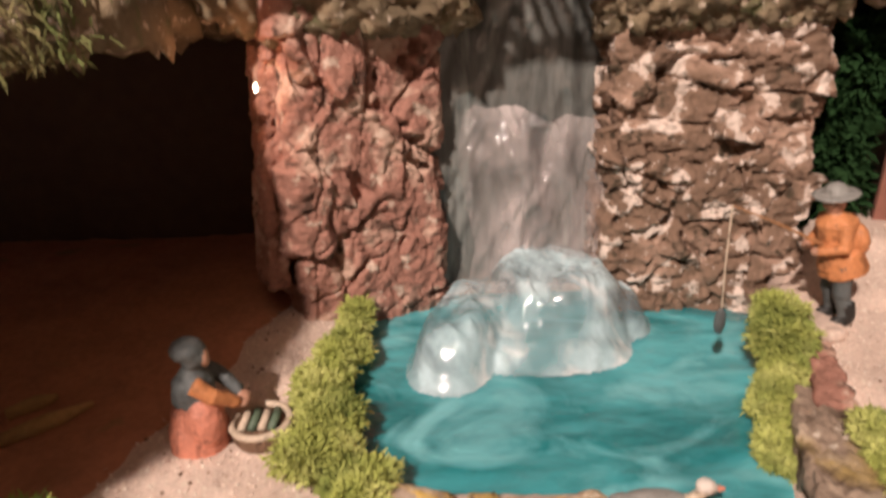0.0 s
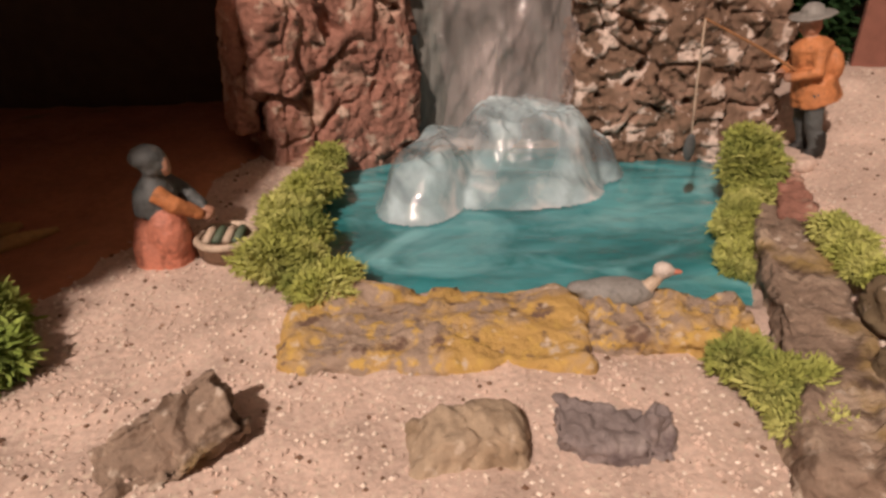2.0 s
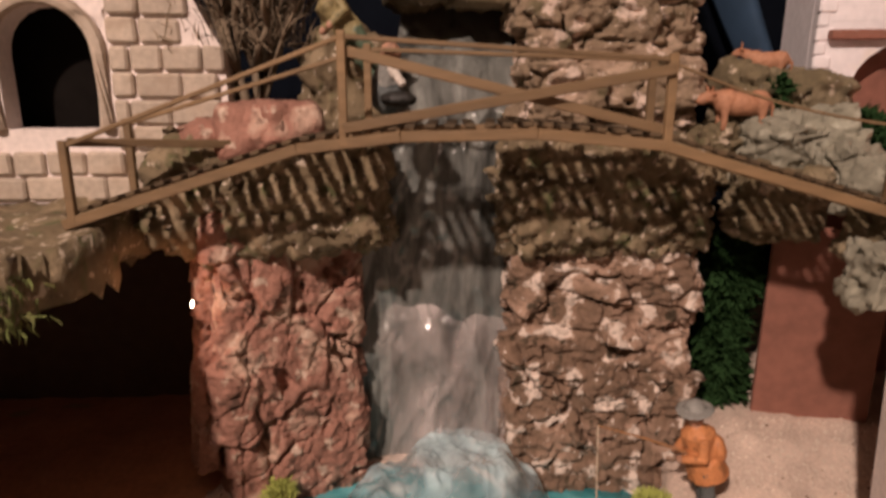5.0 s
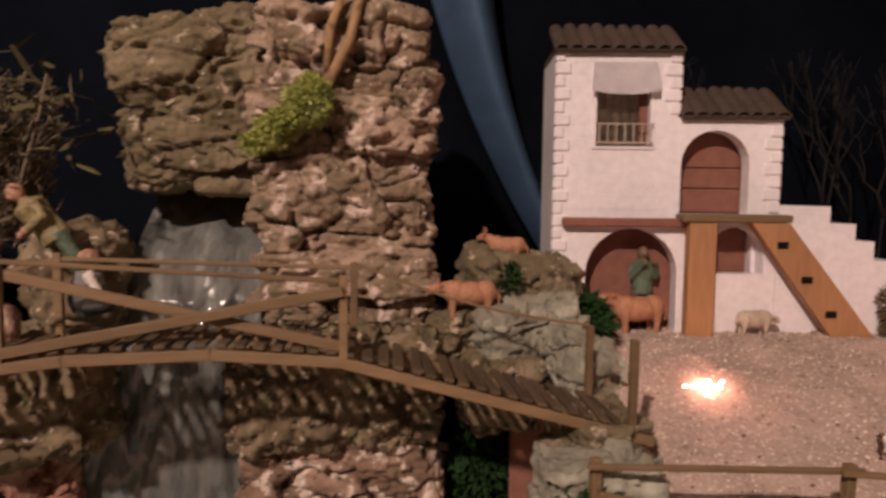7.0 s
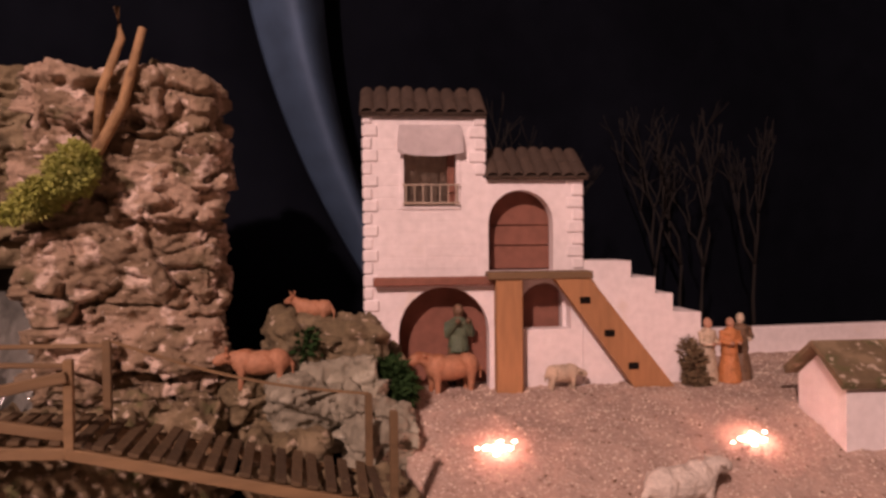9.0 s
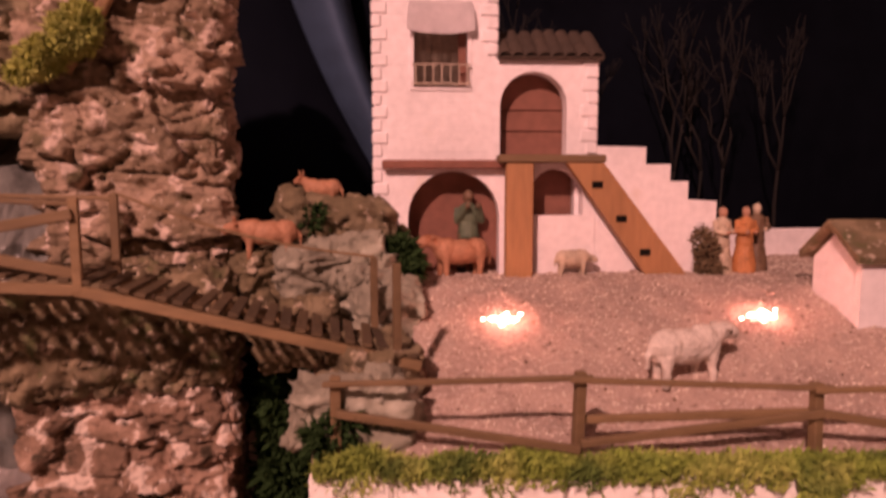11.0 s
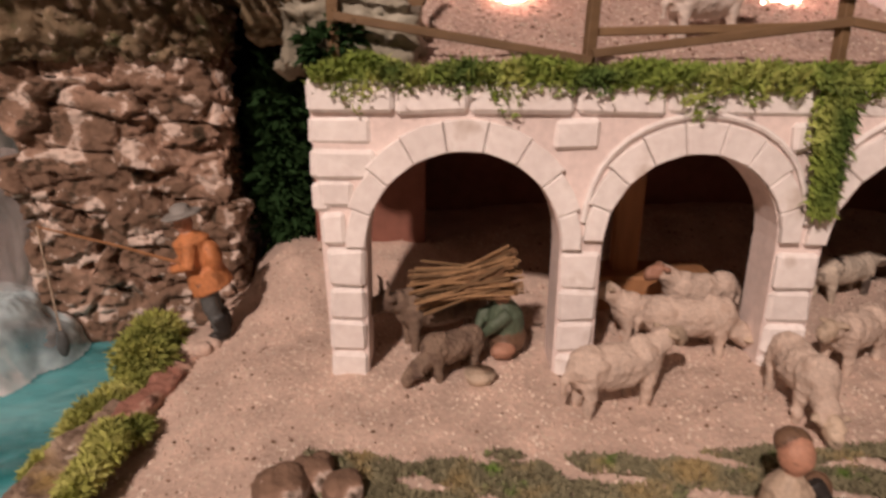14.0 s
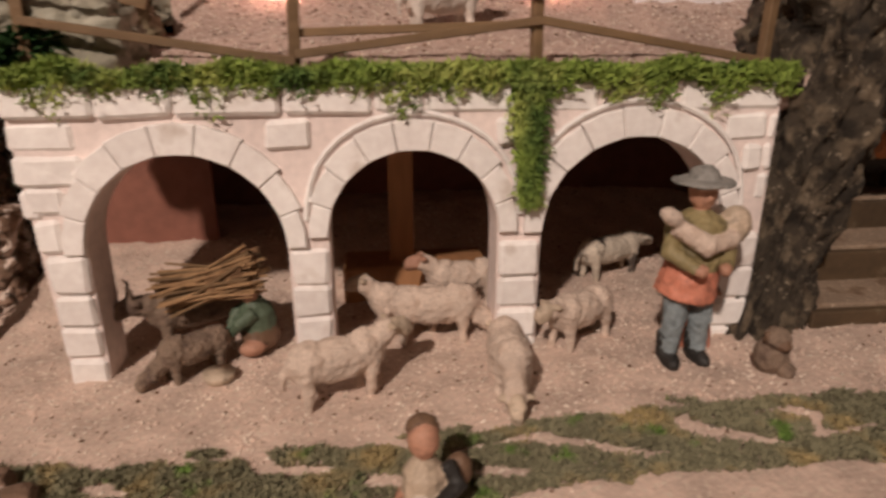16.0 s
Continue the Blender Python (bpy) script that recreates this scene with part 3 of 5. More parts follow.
def wedge(cu, cz, r0, r1, a0, a1, proud):
    bm = bmesh.new()
    pts = [(cu - r * math.cos(a), cz + r * math.sin(a)) for r, a in ((r0, a0), (r0, (a0 + a1) / 2), (r0, a1), (r1, a1), (r1, (a0 + a1) / 2), (r1, a0))]
    f = [bm.verts.new((u, -proud, z)) for u, z in pts]
    b = [bm.verts.new((u, 0.006, z)) for u, z in pts]
    bm.faces.new(f)
    for i in range(6):
        bm.faces.new((f[i], f[(i + 1) % 6], b[(i + 1) % 6], b[i]))
    es = [e for e in bm.edges if all(v in f for v in e.verts)]
    bmesh.ops.bevel(bm, geom=es, offset=0.0008, segments=1, affect="EDGES")
    return bm


for n, (u0, u1, sp) in enumerate(ARCHES):
    cu, r = (u0 + u1) / 2, (u1 - u0) / 2
    count = 9
    for k in range(count):
        a0, a1 = math.pi * (k + 0.012) / count, math.pi * (k + 0.988) / count
        side = abs(math.cos((a0 + a1) / 2))
        part("voussoir", wedge(cu, sp, r + 0.0004, r + 0.019 - 0.007 * side ** 4, a0, a1, random.uniform(0.0046, 0.0054)), M_PLASTER, arcade)
    if n:
        pts = [(cu - (r + 0.023 - 0.009 * abs(math.cos(a)) ** 4) * math.cos(a), -0.002, sp + (r + 0.023) * math.sin(a)) for a in [math.pi * k / 20 for k in range(1, 20)]]
        part("arch_moulding", tube(bmesh.new(), pts, 0.0018, 6), M_PLASTER, arcade)


def free_of_arches(u0, u1, z0, z1):
    for a, b, sp in ARCHES:
        cu, r = (a + b) / 2, (b - a) / 2 + 0.0185
        du = max(u0 - cu, cu - u1, 0)
        if z0 < sp + 0.004 or math.hypot(du, max(z0 - sp, 0)) < r:
            if z0 < sp + 0.004 and (u1 < a - 0.013 or u0 > b + 0.013):
                continue
            return False
    return True


rs = random.Random(5)
for z0, z1, lo, hi in ((0.229, 0.249, 0.030, 0.065), (0.209, 0.228, 0.03, 0.06), (0.189, 0.208, 0.016, 0.03), (0.169, 0.188, 0.008, 0.016)):
    u = -0.017
    while u < 0.452:
        w = min(rs.uniform(lo, hi), 0.455 - u)
        if w > 0.006:
            for k in (1.0, 0.8, 0.6, 0.4):
                done = False
                for s0 in (0.0, 0.5, 1.0):
                    a = u + (w - w * k) * s0
                    if free_of_arches(a, a + w * k, z0, z1) and w * k > 0.006:
                        stone(a, a + w * k, z0, z1, rs.choice((0.002, 0.0035, 0.005)))
                        done = True
                        break
                if done:
                    break
        u += w
for z0, z1, u1 in ((0.148, 0.170, 0.004), (0.171, 0.189, 0.010), (0.190, 0.208, 0.024)):
    stone(-0.009 - 0.06 * (z0 - 0.1), u1, z0, z1, 0.004)

# stable behind the arcade
bm = bmesh.new()
box(bm, 0.0, 0.10, 0, 0.006, 0.05, 0.275, 0.0008, 0, pose(0.388, 0.432, 0.0, 0, 0, -14))
single("side_board", bm, M_BOARD, "red-brown board closing the stable side", "board", kind="structure")
bm = bmesh.new()
box(bm, 0.0, 0.60, 0.300, 0.307, 0.03, 0.29, 0.0008, 0, FA)
single("stable_back", bm, M_BOARD, "dark red-brown back wall of the stable", "wall", kind="structure")
bm = bmesh.new()
box(bm, 0.204, 0.224, 0.112, 0.126, 0.05, 0.262, 0.001, 0, FA)
single("post", bm, M_ORANGE_WOOD, "light orange wooden post inside the stable", "post")
bm = bmesh.new()
box(bm, 0.165, 0.285, 0.095, 0.140, 0.05, 0.094, 0.002, 0, FA)
single("manger", bm, M_ORANGE_WOOD, "low orange-brown wooden manger inside the stable", "manger")

# ---- house details ----
for u0, u1, z0, z1, y0, y1, mat, nm in (
        (0.008, 0.136, 0.438, 0.447, -0.012, -0.0005, M_BOARD, "ledge"),
        (0.126, 0.236, 0.444, 0.452, -0.024, -0.0005, M_WOOD, "landing"),
        (0.134, 0.162, 0.318, 0.4435, -0.022, -0.008, M_ORANGE_WOOD, "porch_post")):
    part(nm, box(bmesh.new(), u0, u1, y0, y1, z0, z1, 0.0012), mat, house)
ramp_b = panel([[(0.196, 0.4435), (0.234, 0.4435), (0.334, 0.316), (0.290, 0.316)]], 0.012)
bmesh.ops.translate(ramp_b, vec=(0, -0.022, 0), verts=ramp_b.verts)
ramp_o = part("stair_ramp", ramp_b, M_ORANGE_WOOD, house)
for k in range(3):
    part("foothold", box(bmesh.new(), 0.222 + 0.026 * k, 0.233 + 0.026 * k, -0.0235, -0.0215, 0.418 - 0.035 * k, 0.425 - 0.035 * k, 0.0006), M_DARK, ramp_o)
stairs = [(0.2325, 0.318), (0.2325, 0.462), (0.286, 0.461), (0.286, 0.443), (0.313, 0.443), (0.313, 0.425), (0.333, 0.425), (0.333, 0.405), (0.365, 0.404), (0.365, 0.318)]
part("stair_wall", panel([stairs], 0.05), M_WHITE, house)
for u, zs in ((-0.002, (0.32, 0.617)), (0.1255, (0.553, 0.617)), (0.2305, (0.453, 0.551))):
    z = zs[0]
    k = 0
    while z < zs[1] - 0.006:
        w = 0.016 if k % 2 else 0.010
        a, b = (u, u + w) if u < 0.1 else (u - w, u + 0.0025)
        part("quoin", box(bmesh.new(), a, b, -0.0022, 0.004, z + 0.0005, min(z + 0.0125, zs[1]), 0.0014, 0.0004), M_WHITE, house)
        z += 0.013
        k += 1
# faint courses of the tower
for k in range(13):
    z = 0.455 + 0.0125 * k
    for a, b in ((0.011, 0.037), (0.100, 0.118)) if 0.515 < z < 0.59 else ((0.011, 0.062), (0.064, 0.118)):
        part("course", box(bmesh.new(), a, b, -0.00025, 0.003, z, z + 0.0123, 0.0005, 0.0001), M_WHITE, house)
window = part("window", panel([[(0.037, 0.518), (0.037, 0.583), (0.100, 0.583), (0.100, 0.518)], [(0.041, 0.522), (0.041, 0.579), (0.096, 0.579), (0.096, 0.522)]], 0.003), M_WHITE, house, "white window opening with a rounded hood")
window.location.y = -0.002
bm = bmesh.new()
rows_ = []
for k in range(9):
    a = math.pi / 2 * k / 8
    rows_.append([bm.verts.new((u + 0.004 * math.sin(a) * (1 if u > 0.06 else -1), -0.009 * math.sin(a), 0.606 - 0.030 * (1 - math.cos(a)) - 0.004 * math.sin(math.pi * (u - 0.038) / 0.061) * math.sin(a))) for u in [0.038 + 0.061 * i / 10 for i in range(11)]])
for a, b in zip(rows_, rows_[1:]):
    for i in range(10):
        bm.faces.new((a[i], a[i + 1], b[i + 1], b[i]))
bmesh.ops.solidify(bm, geom=bm.faces[:], thickness=0.0025)
part("hood", bm, M_WHITE, window, "rounded cream plaster hood", True)
bm = bmesh.new()
rows_ = [[bm.verts.new((0.036 + 0.066 * i / 30, 0.0155 + 0.0012 * math.sin(i * 1.3) + 0.0008 * math.sin(i * 2.9), z)) for i in range(31)] for z in (0.518, 0.584)]
for i in range(30):
    bm.faces.new((rows_[0][i], rows_[0][i + 1], rows_[1][i + 1], rows_[1][i]))
bmesh.ops.solidify(bm, geom=bm.faces[:], thickness=0.0008)
part("curtain", bm, M_CREAM, window, "cream cloth curtain in soft folds", True)
part("shutter", box(bmesh.new(), 0.087, 0.0955, 0.0085, 0.0115, 0.524, 0.578, 0.0006), M_BOARD, window, "half-open brown shutter")
for z in (0.524, 0.543):
    part("rail", beam(bmesh.new(), (0.039, -0.004, z), (0.099, -0.004, z), 0.0016, 0.0016, 0.0003), M_CREAM, window)
for k in range(7):
    part("baluster", beam(bmesh.new(), (0.043 + 0.0088 * k, -0.004, 0.524), (0.043 + 0.0088 * k, -0.004, 0.543), 0.0013, 0.0013, 0.0002), M_CREAM, window)
door_o = part("door", box(bmesh.new(), 0.128, 0.202, 0.0275, 0.0295, 0.452, 0.545, 0.0005), M_BOARD, house, "dull red-brown arched door of wide boards")
for z0, z1 in ((0.453, 0.478), (0.479, 0.500), (0.501, 0.544)):
    part("board", box(bmesh.new(), 0.128, 0.202, 0.0240, 0.0274, z0, z1, 0.0008, 0.0003), M_BOARD, door_o)
tile_bm = bmesh.new()
rr = []
for y, z, r in ((0.0, 0.0, 0.0075), (0.026, 0.018, 0.0066)):
    rr.append([tile_bm.verts.new((r * math.cos(math.pi * k / 6), y, z + 0.75 * r * math.sin(math.pi * k / 6))) for k in range(7)])
    rr.append([tile_bm.verts.new((0.8 * r * math.cos(math.pi * k / 6), y, z + 0.75 * 0.8 * r * math.sin(math.pi * k / 6) - 0.0004)) for k in range(7)])
for k in range(6):
    for a, b in ((0, 2), (3, 1)):
        tile_bm.faces.new((rr[a][k], rr[a][k + 1], rr[b][k + 1], rr[b][k]))
    tile_bm.faces.new((rr[0][k], rr[1][k], rr[1][k + 1], rr[0][k + 1]))
TILE = mesh_of(tile_bm, "tile", M_ROOF, True)
for u0, u1, z0, th in ((-0.004, 0.128, 0.614, 0.06), (0.127, 0.236, 0.548, 0.06)):
    base = panel([[(u0, 0.0), (u1, 0.0), (u1, 0.004), (u0, 0.004)]], 0.056)
    bmesh.ops.rotate(base, matrix=Matrix.Rotation(math.atan2(0.018, 0.026), 3, "X"), verts=base.verts)
    bmesh.ops.translate(base, vec=(0, -0.006, z0), verts=base.verts)
    roof = part("roof", base, M_ROOF, house, "dark tiled roof with a scalloped eave")
    nt = round((u1 - u0) / 0.0145)
    for i in range(nt):
        for j in range(2):
            t = new("tile", TILE)
            t.parent = roof
            t.location = (u0 + (i + 0.5) * (u1 - u0) / nt, -0.009 + 0.022 * j, z0 + 0.003 + 0.0150 * j)
            t.rotation_euler = (random.uniform(-0.03, 0.03), 0, random.uniform(-0.04, 0.04))

# ---- bridge ----
bridge = thing("footbridge", "brown wooden footbridge with slatted deck and crossed rails", "bridge")
FRONT = [(-0.175, 0.345, 0.299), (-0.01, 0.335, 0.352), (0.06, 0.325, 0.361), (0.15, 0.32, 0.363), (0.233, 0.315, 0.356), (0.455, 0.300, 0.293)]
DEPTH = 0.062
for dy in (0.0, DEPTH):
    for a, b in zip(FRONT, FRONT[1:]):
        part("side_beam", beam(bmesh.new(), (a[0], a[1] + dy, a[2]), (b[0], b[1] + dy, b[2]), 0.005, 0.0075), M_WOOD, bridge)
slat = box(bmesh.new(), -0.0036, 0.0036, -0.002, DEPTH + 0.003, 0.0, 0.003, 0.0006)
SLAT = mesh_of(slat, "slat", M_DECK)
for a, b in zip(FRONT, FRONT[1:]):
    L = (Vector(b) - Vector(a)).length
    ns = int(L / 0.0115)
    for k in range(ns):
        p = Vector(a).lerp(Vector(b), (k + 0.5) / ns)
        s_ = new("slat", SLAT)
        s_.parent = bridge
        s_.location = p + Vector((random.uniform(-0.001, 0.001), 0, 0.005))
        s_.rotation_euler = (0, -math.atan2(b[2] - a[2], b[0] - a[0]), random.uniform(-0.05, 0.05) - 0.08)


def on_bridge(x, back=False):
    for a, b in zip(FRONT, FRONT[1:]):
        if a[0] <= x <= b[0]:
            p = Vector(a).lerp(Vector(b), (x - a[0]) / (b[0] - a[0]))
            return p + Vector((0, DEPTH if back else 0, 0.004))


def post(x, h, back=False, lean=0.0, w=0.0056):
    p = on_bridge(x, back)
    return part("post", beam(bmesh.new(), p + Vector((0, 0, -0.006)), p + Vector((lean, 0, h)), w, w), M_WOOD, bridge), p + Vector((lean, 0, h))


tops = {}
for nm, x, h, back in (("a", -0.168, 0.052, False), ("b", -0.150, 0.058, True), ("c", 0.022, 0.068, False), ("d", 0.035, 0.062, True), ("e", 0.235, 0.055, False), ("f", 0.245, 0.06, True), ("g", 0.438, 0.066, False), ("h", 0.432, 0.062, True)):
    tops[nm] = post(x, h, back)[1]
for a, b in (("a", "c"), ("b", "d"), ("c", "e"), ("d", "f")):
    part("rail", beam(bmesh.new(), tops[a] - Vector((0, 0, 0.004)), tops[b] - Vector((0, 0, 0.004)), 0.0032, 0.0032), M_WOOD, bridge)
for a, b in (("f", "h"),):
    part("rope", tube(bmesh.new(), [tops[a].lerp(tops[b], k / 8) - Vector((0, 0, 0.008 * math.sin(math.pi * k / 8))) for k in range(9)], 0.0012, 5), M_WOOD, bridge)
for x0, x1, up in ((0.022, 0.235, True), (0.022, 0.235, False)):
    a, b = on_bridge(x0), on_bridge(x1)
    a, b = (a + Vector((0, -0.004, 0.006)), b + Vector((0, -0.004, 0.045))) if up else (a + Vector((0, 0.003, 0.056)), b + Vector((0, 0.003, 0.006)))
    part("cross_brace", beam(bmesh.new(), a, b, 0.004, 0.007), M_WOOD, bridge)
part("cross_brace", beam(bmesh.new(), on_bridge(-0.165) + Vector((0, 0, 0.05)), on_bridge(-0.06, True) + Vector((0, 0, 0.01)), 0.004, 0.006), M_WOOD, bridge)

# ---- block wall on the left ----
wall_l = thing("block_wall", "cream block wall with a dark arched window", "wall", pose(-0.086, 0.455, 0.0))
HOLE = (-0.183, -0.106)
part("core", panel([[(-0.40, 0.295), (-0.40, 0.477), (-0.030, 0.477), (-0.012, 0.44), (0.0, 0.42), (0.0, 0.36), (-0.02, 0.295)],
                    [(HOLE[0], 0.358)] + arch_pts(HOLE[0], HOLE[1], 0.418, 12) + [(HOLE[1], 0.358)]], 0.022), M_GROUT, wall_l)
# near-black sheet behind the window hole stands in for the interior's shade
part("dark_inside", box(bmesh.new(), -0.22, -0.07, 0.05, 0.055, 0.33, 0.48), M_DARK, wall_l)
rs = random.Random(9)
z = 0.297
row = 0
while z < 0.476:
    h = 0.0215
    u = -0.40 + (row % 2) * 0.014
    while u < 0.0:
        w = rs.uniform(0.026, 0.042)
        e = min(u + w, 0.002 - (0.03 * smooth01(0.42, 0.477, z + h)) - 0.016 * smooth01(0.33, 0.30, z))
        mid, zm = (HOLE[0] + HOLE[1]) / 2, 0.418
        clash = u < HOLE[1] + 0.013 and e > HOLE[0] - 0.013 and z < 0.418 + 0.038 and z + h > 0.348
        missing = row == 6 and -0.05 < u < -0.02
        if e - u > 0.008 and not missing:
            if clash:
                if u < HOLE[0] - 0.02:
                    part("block", box(bmesh.new(), u + 0.001, HOLE[0] - 0.014, -0.005, 0.004, z + 0.001, z + h - 0.001, 0.002, 0.0008), M_CREAM, wall_l)
                if e > HOLE[1] + 0.02:
                    part("block", box(bmesh.new(), HOLE[1] + 0.014, e - 0.001, -0.005, 0.004, z + 0.001, z + h - 0.001, 0.002, 0.0008), M_CREAM, wall_l)
            else:
                part("block", box(bmesh.new(), u + 0.001, e - 0.001, -rs.uniform(0.004, 0.006), 0.004, z + 0.001, z + h - 0.001, 0.002, 0.0008), M_CREAM, wall_l)
        u += w
    z += h
    row += 1
ring = [(HOLE[0] - 0.006, -0.003, 0.358), (HOLE[0] - 0.006, -0.003, 0.418)] + [((HOLE[0] + HOLE[1]) / 2 - 0.0445 * math.cos(math.pi * k / 14), -0.003, 0.418 + 0.0445 * math.sin(math.pi * k / 14)) for k in range(1, 14)] + [(HOLE[1] + 0.006, -0.003, 0.418), (HOLE[1] + 0.006, -0.003, 0.358)]
part("arch_surround", tube(bmesh.new(), ring, 0.006, 8), M_CREAM, wall_l)

# ---- pool surround ----
rock_thing("lichen_bark", (0.025, 0.168, 0.019), (0.076, 0.034, 0.017), 11, M_LICHEN, "flat bark slab with orange lichen damming the pool", "bark", -4, amp=0.14, nu=190, nv=50, square=4.5, pits=0.03, sc=1.5, crack=0.35, stretch=(0.8, 1, 1))
rock_thing("lichen_bark", (0.140, 0.163, 0.020), (0.040, 0.021, 0.018), 12, M_LICHEN, "small bark slab with rusty lichen by the pool", "bark", -8, amp=0.2, nu=140, nv=40, square=4.5, pits=0.1, sc=2.0, strata=0.08)
rock_thing("bark_kerb", (0.210, 0.160, 0.029), (0.018, 0.118, 0.016), 13, M_KERB, "long flat grey-brown bark strip edging the pool", "bark", -22, amp=0.16, nu=230, square=6.0, pits=0.08, sc=1.6, crack=0.6, facets=(0.030, (0.8, 1.8, 0.6), 0.005, 0.003))
rock_thing("bark_kerb", (0.268, 0.285, 0.031), (0.011, 0.046, 0.017), 14, M_BARK_RED, "reddish bark strip edging the pool", "bark", -22, amp=0.14, nu=90, square=4.0, pits=0.1, sc=2.0)
rock_thing("bark_chip", (-0.080, 0.093, 0.033), (0.026, 0.014, 0.008), 15, M_KERB, "broken bark slab tilted up on the sand", "bark", 27, amp=0.18, nu=170, square=7.0, pits=0.12, sc=1.6, tilt=(38, -20), crack=0.6, facets=(0.022, (1.6, 0.9, 0.6), 0.005, 0.003))
rock_thing("stone", (0.037, 0.090, 0.031), (0.021, 0.013, 0.011), 16, M_TANSTONE, "pale sandy wedge stone on the sand", "stone", 4, amp=0.16, nu=100, square=5.0, sc=1.2, tilt=(8, 10), taper=0.25, facets=(0.030, (1, 1, 1), 0.0042))
rock_thing("stone", (0.086, 0.090, 0.029), (0.018, 0.011, 0.008), 17, M_GREYSTONE, "flat grey slate chip on the sand", "stone", -8, amp=0.16, nu=100, square=7, sc=1.2, tilt=(10, 5), crack=0.4, steps=0.6, facets=(0.020, (1.3, 1, 0.7), 0.004))
rock_thing("stone", (0.106, 0.087, 0.033), (0.008, 0.006, 0.012), 18, M_GREYSTONE, "small pointed dark stone on the sand", "stone", 30, amp=0.22, nu=70, square=4, sc=1.2, taper=0.5, facets=(0.012, (1, 1, 1), 0.003))
rock_thing("stone", (0.238, 0.144, 0.047), (0.012, 0.012, 0.014), 19, M_DARKROCK, "dark rounded stone at the pool path", "stone", 0, amp=0.16, nu=60, square=2.6, sc=1.4)
rock_thing("stone", (0.212, 0.098, 0.042), (0.011, 0.012, 0.014), 20, M_DARKROCK, "dark rounded stone at the pool path", "stone", 40, amp=0.16, nu=60, square=2.6, sc=1.4)
for k, (x, y, r) in enumerate(((0.342, 0.120, 0.013), (0.358, 0.132, 0.011), (0.371, 0.118, 0.010))):
    rock_thing("stone", (x, y, 0.058 + r * 0.6), (r, r, r * 0.9), 30 + k, M_BARK_GREY, "brown rounded stone heaped with others on the sand", "stone", 0, group="heap of brown stones", amp=0.14, nu=40, nv=28, square=2.3, sc=1.4)

# rocks between the bridge and the house
for k, (x, y, z, sx, sy, sz, t, ti) in enumerate((
        (0.392, 0.45, 0.335, 0.036, 0.030, 0.034, 20, 14), (0.437, 0.452, 0.345, 0.026, 0.020, 0.030, -20, -22), (0.415, 0.505, 0.365, 0.052, 0.034, 0.042, 0, 10),
        (0.345, 0.475, 0.335, 0.030, 0.028, 0.030, 30, 0), (0.452, 0.41, 0.315, 0.030, 0.026, 0.026, 10, 20), (0.462, 0.50, 0.345, 0.030, 0.030, 0.030, 0, 8),
        (0.372, 0.415, 0.300, 0.030, 0.030, 0.030, 0, 0), (0.402, 0.285, 0.272, 0.040, 0.026, 0.022, -12, 0), (0.425, 0.33, 0.285, 0.030, 0.034, 0.024, 15, 6))):
    rock_thing("rock", (x, y, z), (sx, sy, sz), 40 + k, M_SLATE if k in (0, 1, 4, 7) else M_ROCK, "angular grey rock at the end of the bridge", "rock", t, (ti, ti / 2), "rocks by the bridge", amp=0.12, nu=120, square=6.0, sc=1.2, crack=0.6, steps=0.6, facets=(0.034, (1.3, 1.3, 0.7), 0.011))
for k, (x, y, z, r) in enumerate(((-0.055, 0.42, 0.358, 0.026), (-0.028, 0.415, 0.365, 0.02), (-0.09, 0.43, 0.345, 0.024))):
    rock_thing("rock", (x, y, z), (r * 1.2, r, r * 0.9), 60 + k, M_BARK_RED, "reddish rock at the foot of the dry bush", "rock", 20 * k, group="rocks by the block wall", amp=0.2, nu=50, nv=34, square=3.4, sc=1.5)
rock_thing("stream_bank", (0.012, 0.50, 0.395), (0.038, 0.045, 0.045), 70, M_DARKROCK, "dark wet rock bank beside the stream", "rock", 10, amp=0.24, nu=80, nv=50, square=3.5, pits=0.1, sc=2.0)
rock_thing("rock_step", (0.135, 0.535, 0.478), (0.03, 0.03, 0.012), 71, M_ROCK, "flat grey rock lip over the grotto", "rock", 8, amp=0.22, nu=60, nv=30, square=4, sc=1.6)

# ---- fences and terrace edge ----


def fence_piece(posts, name_label):
    f = thing("fence", name_label, "fence")
    tp = []
    rsf = random.Random(3)
    for x, y, h in posts:
        z = terrace_z(x, y) - 0.004
        part("post", beam(bmesh.new(), (x, y, z), (x + rsf.gauss(0, 0.0015), y, z + h), 0.0064, 0.0064), M_WOOD, f)
        tp.append(Vector((x, y, z + h)))
    for n, (a, b) in enumerate(zip(tp, tp[1:])):
        part("rail", beam(bmesh.new(), a - Vector((0.008, 0.005, 0.003)), b - Vector((-0.008, 0.005, 0.003)), 0.0035, 0.0036), M_WOOD, f)
        lo = Vector((0, -0.005, 0.010 if n % 2 else 0.030))
        hi = Vector((0, -0.005, 0.030 if n % 2 else 0.006))
        base = lambda v: Vector((v.x, v.y, terrace_z(v.x, v.y)))
        part("rail", beam(bmesh.new(), base(a) + lo, base(b) + hi, 0.0036, 0.0052), M_WOOD, f)
        if n % 2:
            part("rail", beam(bmesh.new(), base(a) + Vector((0, 0.004, 0.022)), base(b) + Vector((0, 0.004, 0.028)), 0.004, 0.005), M_WOOD, f)
    return f


def fa(u, v, z=0.0):
    return FA @ Vector((u, v, z))


fence_piece([(*fa(u, 0.012)[:2], h) for u, h in ((-0.002, 0.056), (0.148, 0.058), (0.296, 0.052), (0.445, 0.056))], "thin brown wooden rail fence along the terrace edge")


